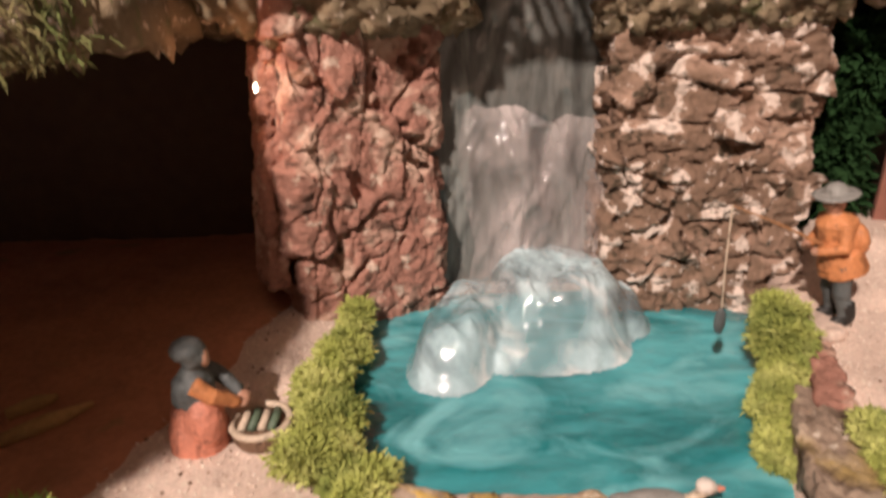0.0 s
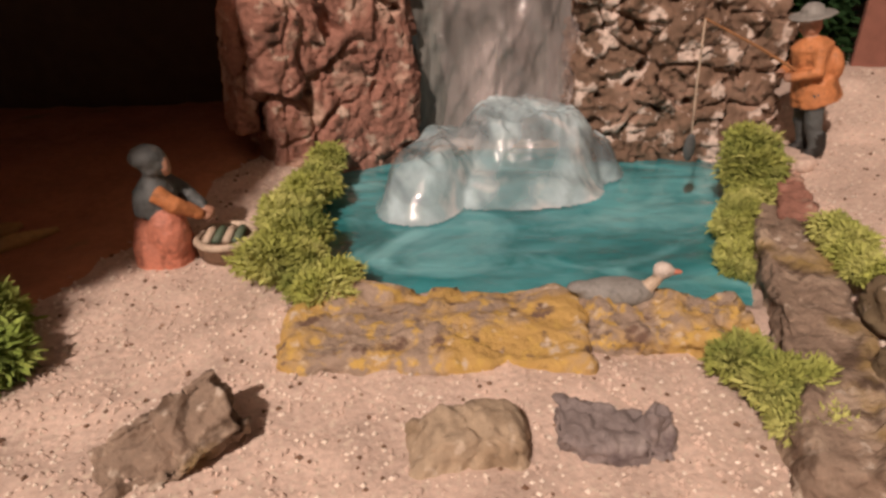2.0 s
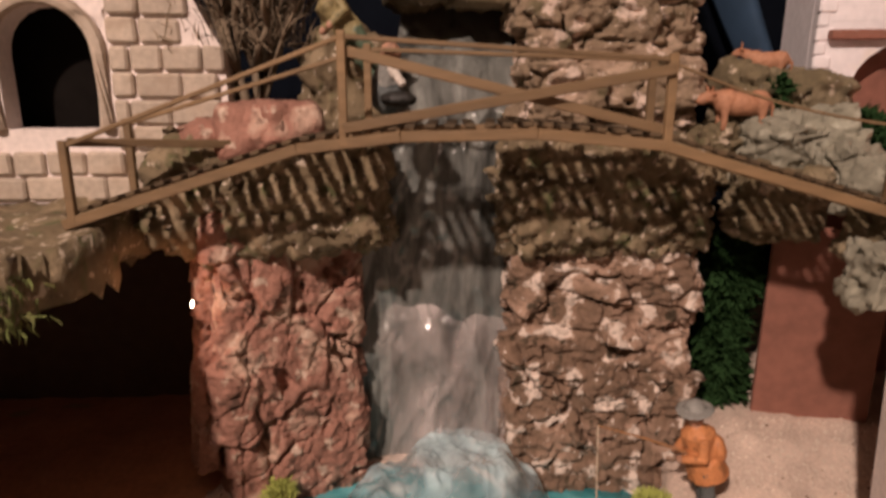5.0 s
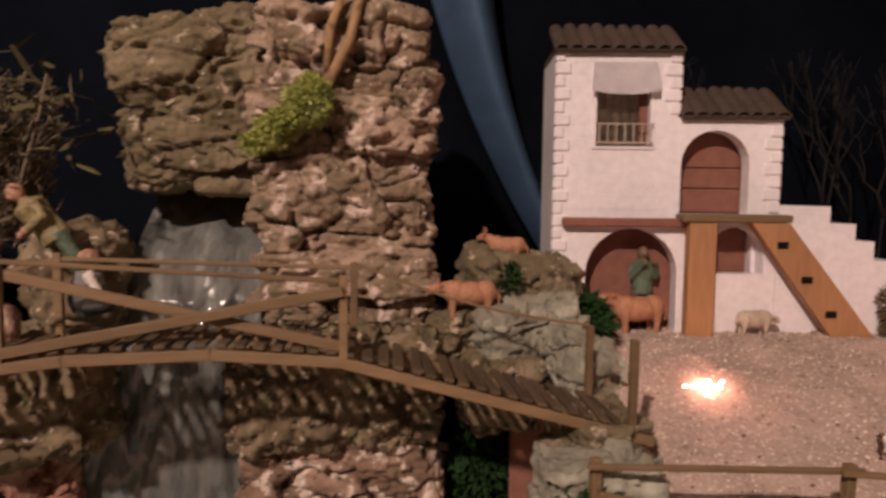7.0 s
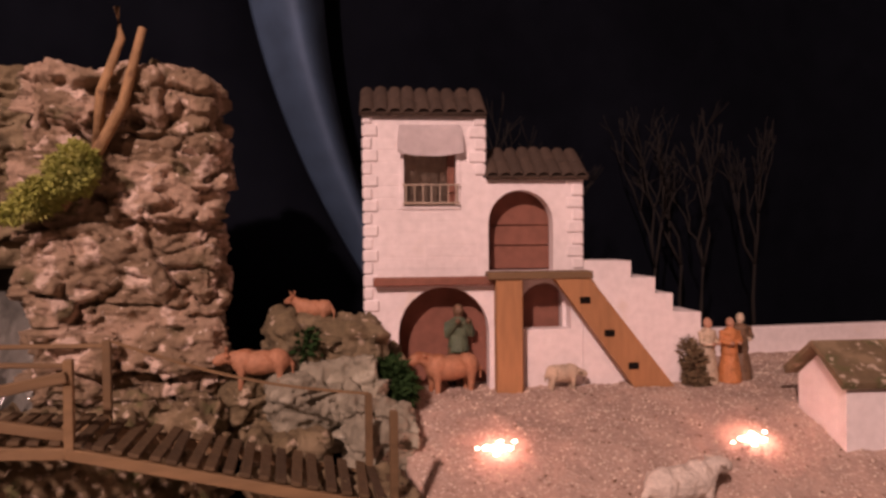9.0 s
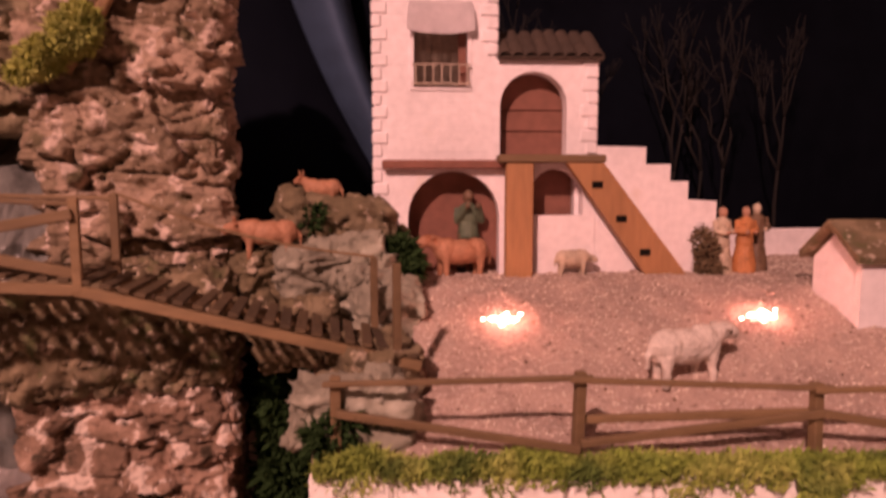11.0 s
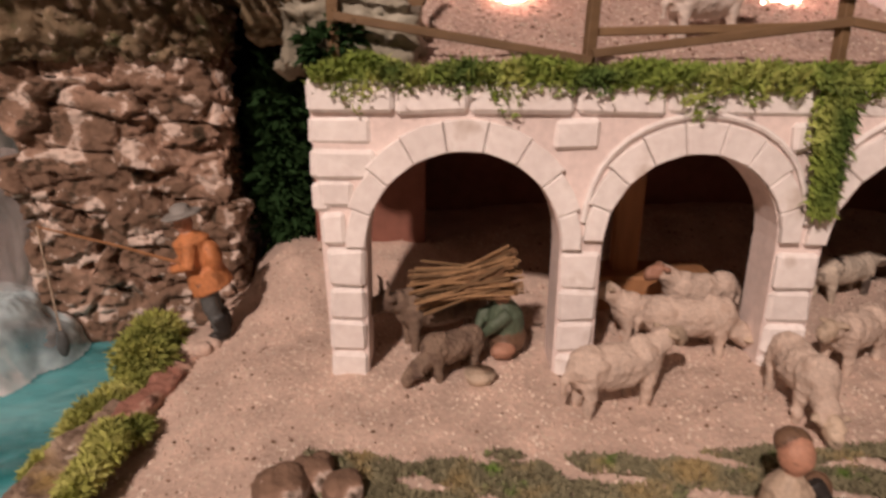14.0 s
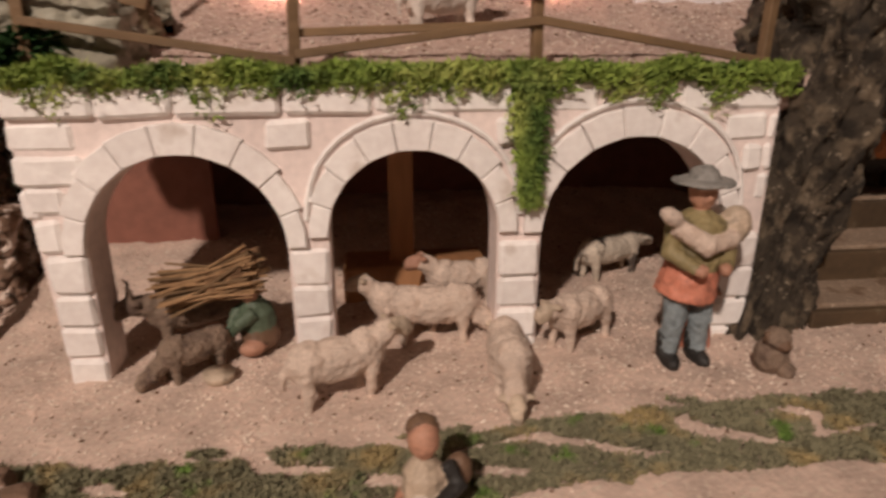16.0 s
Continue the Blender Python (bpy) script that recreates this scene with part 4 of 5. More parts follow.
def ledge_spot(rng):
    u = rng.uniform(-0.014, 0.46)
    v = rng.gauss(0.001, 0.005)
    p = fa(u, v, 0.249 + rng.uniform(0, 0.007) * (1 + 1.2 * noise.noise(Vector((u * 30, 0, 0)))) - (rng.random() ** 2 * 0.024 * max(0.1, 0.5 + noise.noise(Vector((u * 45, 5, 0)))) if v < -0.002 else 0))
    return p, (0.15, -0.45, 0.7)


foliage("moss_fringe", 24000, ledge_spot, 0.0062, 0.0014, M_MOSS2, "bright green moss fringe along the arcade top", "moss", 0.9, 3)


def ivy_spot(rng):
    k = rng.random()
    u = 0.286 + rng.gauss(0, 0.0052) * (1 - 0.5 * k) + 0.004 * k
    return fa(u, -0.006 - 0.005 * rng.random(), 0.252 - 0.078 * k), (0, -0.7, -0.3)


foliage("hanging_moss", 5200, ivy_spot, 0.0062, 0.0014, M_MOSS2, "tuft of green moss hanging down the arcade", "moss", 0.9, 4)


def mossband(rng):
    u = rng.uniform(-0.02, 0.62)
    v = -0.097 - 0.052 * rng.random() + 0.010 * noise.noise(Vector((u * 30, 1, 0)))
    if noise.noise(Vector((u * 26, v * 60, 3))) < -0.12:
        u, v = u + 0.012, v + 0.006
    x, y, _ = fa(u, v)
    return (x, y, ground_z(x, y) + 0.001), (0, -0.1, 1)


M_BAND = material("grey_green_moss", (0.23, 0.215, 0.13), 0.95, [((0.13, 0.22, 0.04), 40, 0.64, 0.04), ((0.36, 0.28, 0.13), 30, 0.60, 0.06)], 60, 0.0)
foliage("moss_band", 46000, mossband, 0.0036, 0.0014, M_BAND, "low grey-green moss band across the sand", "moss", 0.5, 6)


def patch(name, chain, count, mat, label, seed, length=0.0049, width=0.0012):
    rng = random.Random(seed)
    more = []
    for (c, r), (d, q) in zip(chain, chain[1:] + chain[-1:]):
        for k in range(5):
            f = k / 5
            m = [a + (b - a) * f + rng.gauss(0, 0.22) * w for a, b, w in zip(c, d, r)]
            sc_ = rng.uniform(0.45, 0.8)
            more.append((m, [w * sc_ for w in r]))
    chain = more
    return clump(name, chain, count * (3 if length < 0.005 else 1), mat, label, length, width, seed)


patch("moss", [((-0.047, 0.395, 0.040), (0.020, 0.03, 0.014)), ((-0.062, 0.335, 0.040), (0.022, 0.03, 0.014)), ((-0.066, 0.285, 0.038), (0.024, 0.03, 0.014)), ((-0.062, 0.235, 0.036), (0.026, 0.03, 0.014)), ((-0.045, 0.205, 0.034), (0.026, 0.022, 0.012))], 11000, M_MOSS, "pale green reindeer moss along the pool edge", 11)
patch("moss", [((0.268, 0.345, 0.060), (0.026, 0.028, 0.024)), ((0.246, 0.300, 0.042), (0.018, 0.024, 0.012)), ((0.226, 0.262, 0.034), (0.014, 0.022, 0.010)), ((0.205, 0.225, 0.026), (0.010, 0.018, 0.006))], 7500, M_MOSS, "pale green reindeer moss hanging over the pool", 12)
patch("moss", [((0.163, 0.128, 0.036), (0.022, 0.016, 0.012)), ((0.168, 0.100, 0.034), (0.018, 0.016, 0.010)), ((0.172, 0.078, 0.032), (0.014, 0.012, 0.009))], 5000, M_MOSS, "pale green moss clump on the sand by the bark", 13)
patch("moss", [((0.258, 0.222, 0.050), (0.014, 0.020, 0.009)), ((0.243, 0.178, 0.050), (0.010, 0.014, 0.007))], 2600, M_MOSS, "small pale green moss tuft on the path", 14)
patch("moss", [((-0.195, 0.175, 0.040), (0.024, 0.022, 0.020)), ((-0.188, 0.150, 0.034), (0.02, 0.02, 0.012))], 7000, M_MOSS2, "dark green moss bush at the shaded sand edge", 15, 0.006, 0.0014)
patch("moss", [((0.170, 0.452, 0.512), (0.020, 0.016, 0.012)), ((0.195, 0.442, 0.526), (0.022, 0.018, 0.016)), ((0.214, 0.440, 0.548), (0.018, 0.016, 0.018))], 6000, M_MOSS, "bright yellow-green moss on the grey rock", 16)
patch("hedge", [((0.366, 0.462, 0.10), (0.034, 0.03, 0.05)), ((0.368, 0.465, 0.17), (0.034, 0.03, 0.05)), ((0.368, 0.465, 0.225), (0.034, 0.03, 0.04))], 8000, M_HEDGE, "dark green foliage hedge behind the bark pillar", 18, 0.012, 0.004)
patch("shrub", [((0.452, 0.462, 0.36), (0.022, 0.02, 0.026)), ((0.478, 0.455, 0.345), (0.014, 0.016, 0.022))], 2600, M_HEDGE, "dark green shrub beside the house arch", 19, 0.010, 0.003)
patch("shrub", [((0.392, 0.262, 0.272), (0.018, 0.014, 0.016)), ((0.40, 0.275, 0.262), (0.02, 0.012, 0.016))], 1800, M_HEDGE, "dark green shrub behind the terrace fence", 20, 0.010, 0.003)
patch("shrub", [((0.395, 0.47, 0.385), (0.016, 0.016, 0.014))], 900, M_HEDGE, "dark green tuft between the rocks", 21, 0.008, 0.003)


def fringe_spot(rng):
    y = rng.uniform(0.02, 0.26)
    x = platform_edge(y) + rng.gauss(-0.01, 0.012)
    return (x, y, 0.268 + rng.uniform(-0.012, 0.022)), (0.4, -0.3, -0.6)


foliage("hanging_moss", 4500, fringe_spot, 0.009, 0.0013, material("dry_moss", (0.20, 0.17, 0.07), 0.95, [((0.12, 0.14, 0.04), 30, 0.55, 0.08)], 60, 0.0), "dry olive moss hanging from the platform edge", "moss", 1.2, 22)


# pebbles and chips strewn on the sand
def crumbs(name, count, spot, size, mat, label, seed):
    rng = random.Random(seed)
    vs, fs = [], []
    for _ in range(count):
        p = Vector(spot(rng))
        r = size * rng.uniform(0.4, 1.5)
        k = len(vs)
        vs += [tuple(p + Vector((rng.uniform(0.5, 1) * r * sx, rng.uniform(0.5, 1) * r * sy, sz * r * rng.uniform(0.4, 0.8)))) for sx, sy, sz in ((1, 0, 0.1), (0, 1, 0), (-1, 0, 0.1), (0, -1, 0), (0.1, 0.1, 1), (0, 0, -1))]
        fs += [(k, k + 1, k + 4), (k + 1, k + 2, k + 4), (k + 2, k + 3, k + 4), (k + 3, k, k + 4), (k + 1, k, k + 5), (k + 2, k + 1, k + 5), (k + 3, k + 2, k + 5), (k, k + 3, k + 5)]
    me = bpy.data.meshes.new(name)
    me.from_pydata(vs, [], fs)
    me.materials.append(mat)
    return tagged(new(name, me), label, "grit", kind="stuff")


def on_sand(rng):
    while True:
        x, y = rng.uniform(-0.25, 1.0), rng.uniform(0.02, 0.42)
        if in_pool(x, y) < -0.01:
            return x, y, ground_z(x, y) + 0.0003


def on_gravel(rng):
    while True:
        x, y = rng.uniform(0.36, 1.05), rng.uniform(0.1, 0.55)
        if on_terrace(x, y):
            return x, y, terrace_z(x, y) + 0.0003


M_GRIT_L = material("pale_grit", (0.74, 0.64, 0.54), 0.5, [], 60, 0.0)
M_GRIT_D = material("dark_grit", (0.16, 0.09, 0.055), 0.9, [], 60, 0.0)
crumbs("grit", 8500, on_sand, 0.0013, M_GRIT_L, "pale grains strewn over the sand", 31)
crumbs("sand_lumps", 11000, on_sand, 0.0017, M_SAND, "crumbly sand lumps over the ground", 35)
crumbs("grit", 1300, on_sand, 0.0015, M_GRIT_D, "dark bark crumbs strewn over the sand", 32)
crumbs("grit", 4200, on_gravel, 0.0015, M_GRIT_L, "pale gravel grains on the terrace", 33)
crumbs("gravel_lumps", 5000, on_gravel, 0.0018, M_GRAVEL, "crumbly gravel lumps over the terrace", 36)
crumbs("grit", 300, on_gravel, 0.0018, M_GRIT_D, "dark crumbs on the terrace gravel", 34)


# ---- statuettes ----
from mathutils.bvhtree import BVHTree


def paint(name, col, rough=0.6):
    return material(name, col, rough, [(tuple(v * 0.55 for v in col), 130, 0.62, 0.06)], 150, 0.3)


P_SKIN = paint("clay_skin", (0.45, 0.24, 0.16))
P_ORANGE = paint("orange_paint", (0.55, 0.22, 0.085))
P_RED = paint("salmon_paint", (0.60, 0.23, 0.15))
P_GREY = paint("slate_paint", (0.10, 0.11, 0.11))
P_GREEN = paint("dull_green_paint", (0.10, 0.14, 0.09))
P_BLACK = paint("black_paint", (0.02, 0.018, 0.016))
P_CREAM = paint("cream_paint", (0.55, 0.44, 0.33))
P_BLUE = paint("faded_blue_paint", (0.26, 0.31, 0.33))
P_BROWN = paint("umber_paint", (0.17, 0.10, 0.06))
P_HAT = paint("grey_felt", (0.27, 0.26, 0.24))
P_OLIVE = paint("olive_paint", (0.26, 0.21, 0.10))
P_WOOL = material("wool_paint", (0.64, 0.52, 0.43), 0.95, [((0.50, 0.38, 0.30), 120, 0.6, 0.1)], 200, 0.5)
P_WOOLW = material("white_wool", (0.70, 0.62, 0.55), 0.95, [((0.58, 0.48, 0.40), 120, 0.62, 0.1)], 200, 0.5)
P_COW = material("red_hide", (0.44, 0.21, 0.12), 0.7, [((0.30, 0.10, 0.04), 60, 0.6, 0.1)], 100, 0.3)
P_GREYGOAT = material("grey_hide", (0.25, 0.18, 0.13), 0.9, [((0.12, 0.08, 0.06), 90, 0.58, 0.08)], 150, 0.8)
P_PIE = material("pied_hide", (0.60, 0.52, 0.42), 0.9, [((0.08, 0.06, 0.05), 45, 0.57, 0.03)], 150, 0.6)


def figure(name, blobs, label, category, m, rough=0.0, group="", seed=1, fine=0.0011):
    """One plain mesh from rounded forms: ('e', centre, radii, material[, turn]) or ('t', points, radii, material)."""
    mats, out = [], bmesh.new()
    for b in blobs:
        if b[3] not in mats:
            mats.append(b[3])
        k = bmesh.new()
        if b[0] == "e":
            bmesh.ops.create_uvsphere(k, u_segments=20, v_segments=14, radius=1.0)
            turn = Euler([radians(a) for a in b[4]]).to_matrix() if len(b) > 4 else Matrix.Identity(3)
            for v in k.verts:
                v.co = Vector(b[1]) + turn @ Vector((v.co.x * b[2][0], v.co.y * b[2][1], v.co.z * b[2][2]))
        else:
            tube(k, b[1], b[2], 12)
        for f in k.faces:
            f.material_index = mats.index(b[3])
        me = bpy.data.meshes.new("tmp")
        bmesh.ops.recalc_face_normals(k, faces=k.faces)
        k.to_mesh(me)
        k.free()
        out.from_mesh(me)
        bpy.data.meshes.remove(me)
    # one closed skin over all the forms, each face painted like the form under it
    bmesh.ops.triangulate(out, faces=out.faces)
    tree_ = BVHTree.FromBMesh(out)
    paints = [f.material_index for f in out.faces]
    me = bpy.data.meshes.new(name)
    out.to_mesh(me)
    out.free()
    raw = bpy.data.objects.new("raw_form", me)
    bench = bpy.data.scenes.new("bench")
    bench.collection.objects.link(raw)
    skin = raw.modifiers.new("skin", "REMESH")
    skin.mode, skin.voxel_size = "VOXEL", fine
    relax = raw.modifiers.new("relax", "SMOOTH")
    relax.iterations, relax.factor = 2, 0.5
    bench.view_layers[0].update()
    graph = bench.view_layers[0].depsgraph
    done = bpy.data.meshes.new_from_object(raw.evaluated_get(graph))
    bpy.data.objects.remove(raw)
    bpy.data.scenes.remove(bench)
    bpy.data.meshes.remove(me)
    me = done
    me.name = name
    me.materials.clear()
    for f in me.polygons:
        f.material_index = paints[tree_.find_nearest(f.center)[2]]
    if rough:
        normals = [Vector(v.normal) for v in me.vertices]
        for v, nv in zip(me.vertices, normals):
            q = Vector(v.co)
            d = noise.noise(q * 150 + Vector((seed, 0, 0))) + 0.8 * noise.noise(q * 330) + 0.5 * abs(noise.noise(q * 700))
            v.co = q + nv * d * rough
    for mm in mats:
        me.materials.append(mm)
    me.shade_smooth()
    ob = new(name, me)
    ob.matrix_world = m
    return tagged(ob, label, category, group)


def at(x, y, turn=0.0, z=None, size=1.0):
    zz = ground_z(x, y) if z is None else z
    return pose(x, y, zz - 0.001, 0, 0, turn) @ Matrix.Scale(size, 4)


def beast(wool, face, legs=None, neck_up=0.5, horns=0.0, L=0.034, hump=1.0, down=False, ears=0.004):
    """A four-legged animal about 6 cm long that faces +x, feet at z = 0."""
    legs = legs or wool
    hz = 0.012 if down else 0.026 + 0.018 * neck_up
    hx = L * 0.92 + (0.006 if down else 0.002)
    bl = [("e", (0, 0, 0.026), (L * 0.80, 0.0125, 0.0125 * hump), wool), ("e", (L * 0.45, 0, 0.028), (0.013, 0.0115, 0.013), wool),
          ("e", (-L * 0.5, 0, 0.027), (0.013, 0.0115, 0.0125), wool),
          ("t", [(L * 0.5, 0, 0.028), (L * 0.75, 0, (0.028 + hz) / 2 + 0.002), (hx, 0, hz)], [0.0095, 0.0075, 0.006], wool),
          ("e", (hx + 0.004, 0, hz - 0.001), (0.0095, 0.0052, 0.0056), face, (0, 60 if down else 25, 0)),
          ("t", [(-L * 0.78, 0, 0.030), (-L * 0.95, 0, 0.022), (-L * 0.95, 0, 0.013)], [0.003, 0.0026, 0.0014], wool)]
    for s in (-1, 1):
        bl.append(("e", (hx - 0.002, s * 0.0068, hz + 0.003), (0.0025, ears, 0.0018), face))
        if horns:
            bl.append(("t", [(hx, s * 0.003, hz + 0.004), (hx - 0.001, s * 0.0065, hz + 0.004 + horns * 0.6), (hx + 0.001, s * 0.0075, hz + 0.004 + horns)], [0.0018, 0.0014, 0.0006], face))
        for x in (-L * 0.58, L * 0.52):
            dx = random.uniform(-0.004, 0.004)
            bl.append(("t", [(x, s * 0.0065, 0.024), (x + dx * 0.5, s * 0.007, 0.012), (x + dx, s * 0.007, 0.0)], [0.0052, 0.0032, 0.0026], legs))
    return bl


FL = "flock in front of the arcade"
for n, (x, y, turn, size, kw) in enumerate((
        (0.538, 0.158, 4, 1.08, dict(neck_up=0.75)),
        (0.618, 0.198, -20, 1.08, dict(down=True)),
        (0.604, 0.222, 160, 0.98, dict(neck_up=0.9)),
        (0.655, 0.238, 172, 1.0, dict(neck_up=0.9)),
        (0.634, 0.118, 250, 1.0, dict(down=True)),
        (0.705, 0.148, 196, 0.98, dict(neck_up=0.5)))):
    figure("sheep", beast(P_WOOL, P_CREAM if n != 3 else P_SKIN, **kw), ("cream clay sheep standing on the sand", "cream clay sheep grazing with lowered head", "cream clay sheep looking back beside another")[(0, 1, 2, 2, 1, 0)[n]], "sheep", at(x, y, turn, size=size), 0.0011, FL, n)
figure("sheep", beast(P_WOOLW, P_WOOLW, neck_up=0.55), "white clay sheep on the gravel courtyard", "sheep", at(0.652, 0.270, 4, terrace_z(0.652, 0.27), 1.05), 0.0010, "", 9)
figure("cow", beast(P_PIE, P_PIE, neck_up=0.2, L=0.04), "pied clay cow under the arcade arch", "cow", at(0.800, 0.245, 8), 0.0007)
figure("goat", beast(P_GREYGOAT, P_GREYGOAT, down=True), "grey-brown clay goat being milked", "goat", at(0.456, 0.222, 200, size=0.82), 0.0012)
figure("pig", beast(P_CREAM, P_CREAM, neck_up=0.0, L=0.03, hump=1.15), "pale clay pig beside the house steps", "pig", at(0.655, 0.462, -6, terrace_z(0.655, 0.462), 0.66), 0.0006)
figure("cow", beast(P_COW, P_COW, neck_up=0.35, horns=0.008), "reddish clay cow on a rock by the bridge", "cow", at(0.352, 0.448, 178, 0.3585, 0.86), 0.0004)
figure("goat", beast(P_COW, P_COW, neck_up=0.7, horns=0.011), "reddish clay goat with horns on the rocks", "goat", at(0.405, 0.512, 150, 0.4015, 0.68), 0.0006)
figure("lamb", [("e", (0, 0, 0.012), (0.011, 0.010, 0.0125), P_GREYGOAT), ("e", (-0.002, -0.004, 0.026), (0.0075, 0.0075, 0.007), P_GREYGOAT), ("e", (-0.003, -0.010, 0.024), (0.004, 0.004, 0.0035), P_BROWN),
                ("e", (-0.009, -0.002, 0.027), (0.002, 0.002, 0.004), P_BROWN), ("e", (0.005, -0.002, 0.027), (0.002, 0.002, 0.004), P_BROWN), ("e", (0.004, -0.008, 0.005), (0.006, 0.007, 0.005), P_GREYGOAT)],
       "grey clay lamb sitting on the sand", "lamb", at(0.793, 0.066), 0.001)
figure("donkey", beast(P_GREYGOAT, P_GREYGOAT, neck_up=0.5, L=0.040, ears=0.003, horns=0.012), "dark grey clay donkey under a load of sticks", "donkey", at(0.462, 0.272, 192, size=1.15), 0.0006)
faggot = thing("stick_bundle", "bundle of brown sticks loaded on the donkey", "sticks", pose(0.473, 0.243, 0.115, 0, -16, -24))
rs = random.Random(12)
for k in range(120):
    a, r = rs.uniform(0, 6.283), 0.0145 * math.sqrt(rs.random())
    o = Vector((0, r * math.cos(a), r * math.sin(a))) * 0.85
    e = Vector((0, rs.gauss(0, 0.0036), rs.gauss(0, 0.0036)))
    part("stick", tube(bmesh.new(), [Vector((-0.034 + rs.uniform(-0.006, 0.006), 0, 0)) + o * 1.2 - e, o, Vector((0.031 + rs.uniform(-0.006, 0.006), 0, 0)) + o * 1.1 + e], 0.0009, 5), M_DRYWOOD if k % 3 else M_WOOD, faggot)


def standing(coat, legs, hat=None, boots=None, skirt=False, head=P_SKIN, H=0.115, hair=None, arm=0.3):
    """A standing clay statuette that faces -y, feet at z = 0."""
    s = H / 0.115
    bl = [("t", [(0, 0, 0.048 * s), (0, 0, 0.066 * s), (0, 0, 0.086 * s), (0, 0, 0.092 * s)], [0.0145 * s, 0.0125 * s, 0.0145 * s, 0.006 * s], coat),
          ("e", (0, -0.001, 0.101 * s), (0.0072 * s, 0.0075 * s, 0.009 * s), head), ("e", (0, -0.008 * s, 0.100 * s), (0.0018 * s, 0.002 * s, 0.002 * s), head)]
    if skirt:
        bl.append(("t", [(0, 0, 0.0), (0, 0, 0.02 * s), (0, 0, 0.052 * s)], [0.020 * s, 0.018 * s, 0.012 * s], legs))
    else:
        for d in (-1, 1):
            bl.append(("t", [(d * 0.007 * s, 0, 0.052 * s), (d * 0.008 * s, -0.002, 0.028 * s), (d * 0.009 * s, 0, 0.010 * s)], [0.0085 * s, 0.0065 * s, 0.0058 * s], legs))
            bl.append(("t", [(d * 0.009 * s, 0.001, 0.02 * s), (d * 0.009 * s, 0.001, 0.006 * s)], [0.0062 * s, 0.0062 * s], boots or P_BLACK))
            bl.append(("e", (d * 0.009 * s, -0.004 * s, 0.004 * s), (0.005 * s, 0.010 * s, 0.0045 * s), boots or P_BLACK))
    for d in (-1, 1):
        bl.append(("t", [(d * 0.013 * s, 0, 0.086 * s), (d * 0.017 * s, -0.004 * s, 0.070 * s), (d * 0.008 * s, -0.018 * s, (0.062 + arm * 0.02) * s)], [0.0058 * s, 0.0052 * s, 0.004 * s], coat))
        bl.append(("e", (d * 0.007 * s, -0.020 * s, (0.062 + arm * 0.02) * s), (0.0036 * s, 0.0036 * s, 0.0036 * s), head))
    if hair:
        bl.append(("e", (0, 0.0015, 0.104 * s), (0.0082 * s, 0.0082 * s, 0.0082 * s), hair))
    if hat:
        bl.append(("e", (0, 0, 0.1075 * s), (0.017 * s, 0.016 * s, 0.0022 * s), hat))
        bl.append(("e", (0, 0, 0.1105 * s), (0.008 * s, 0.008 * s, 0.006 * s), hat))
    return bl


# fisherman with rod
figure("fisherman_statuette", standing(P_ORANGE, P_GREY, hat=P_HAT, H=0.112) + [("t", [(0, 0.004, 0.042), (0, 0.002, 0.06)], [0.0175, 0.014], P_ORANGE), ("e", (0.004, 0.012, 0.068), (0.011, 0.007, 0.013), P_ORANGE)],
       "clay fisherman statuette in an orange jacket and hat", "statuette", pose(0.308, 0.338, 0.053, 0, -13, 0) @ pose(0, 0, 0, 0, 0, -92) @ Matrix.Scale(0.95, 4), 0.0005)
rock_thing("stone", (0.288, 0.336, 0.046), (0.016, 0.020, 0.010), 80, M_SAND, "pale stone under the fisherman", "stone", 10, amp=0.1, nu=36, nv=24, square=3, sc=1.4)
rod = thing("fishing_rod", "thin wooden fishing rod with line and fish", "rod")
part("pole", tube(bmesh.new(), [(0.286, 0.336, 0.112), (0.243, 0.324, 0.134), (0.2015, 0.312, 0.153)], [0.0012, 0.0010, 0.0007], 6), M_ORANGE_WOOD, rod)
part("line", tube(bmesh.new(), [(0.2015, 0.312, 0.153), (0.2030, 0.312, 0.11), (0.2045, 0.311, 0.080)], 0.0007, 5), P_CREAM, rod)
k = bmesh.new()
bmesh.ops.create_uvsphere(k, u_segments=12, v_segments=8, radius=1.0)
for v in k.verts:
    v.co = Vector((0.2045 + v.co.x * 0.0042, 0.311 + v.co.y * 0.0025, 0.070 + v.co.z * 0.010))
part("fish", k, P_GREY, rod, "small grey fish on the line", True)

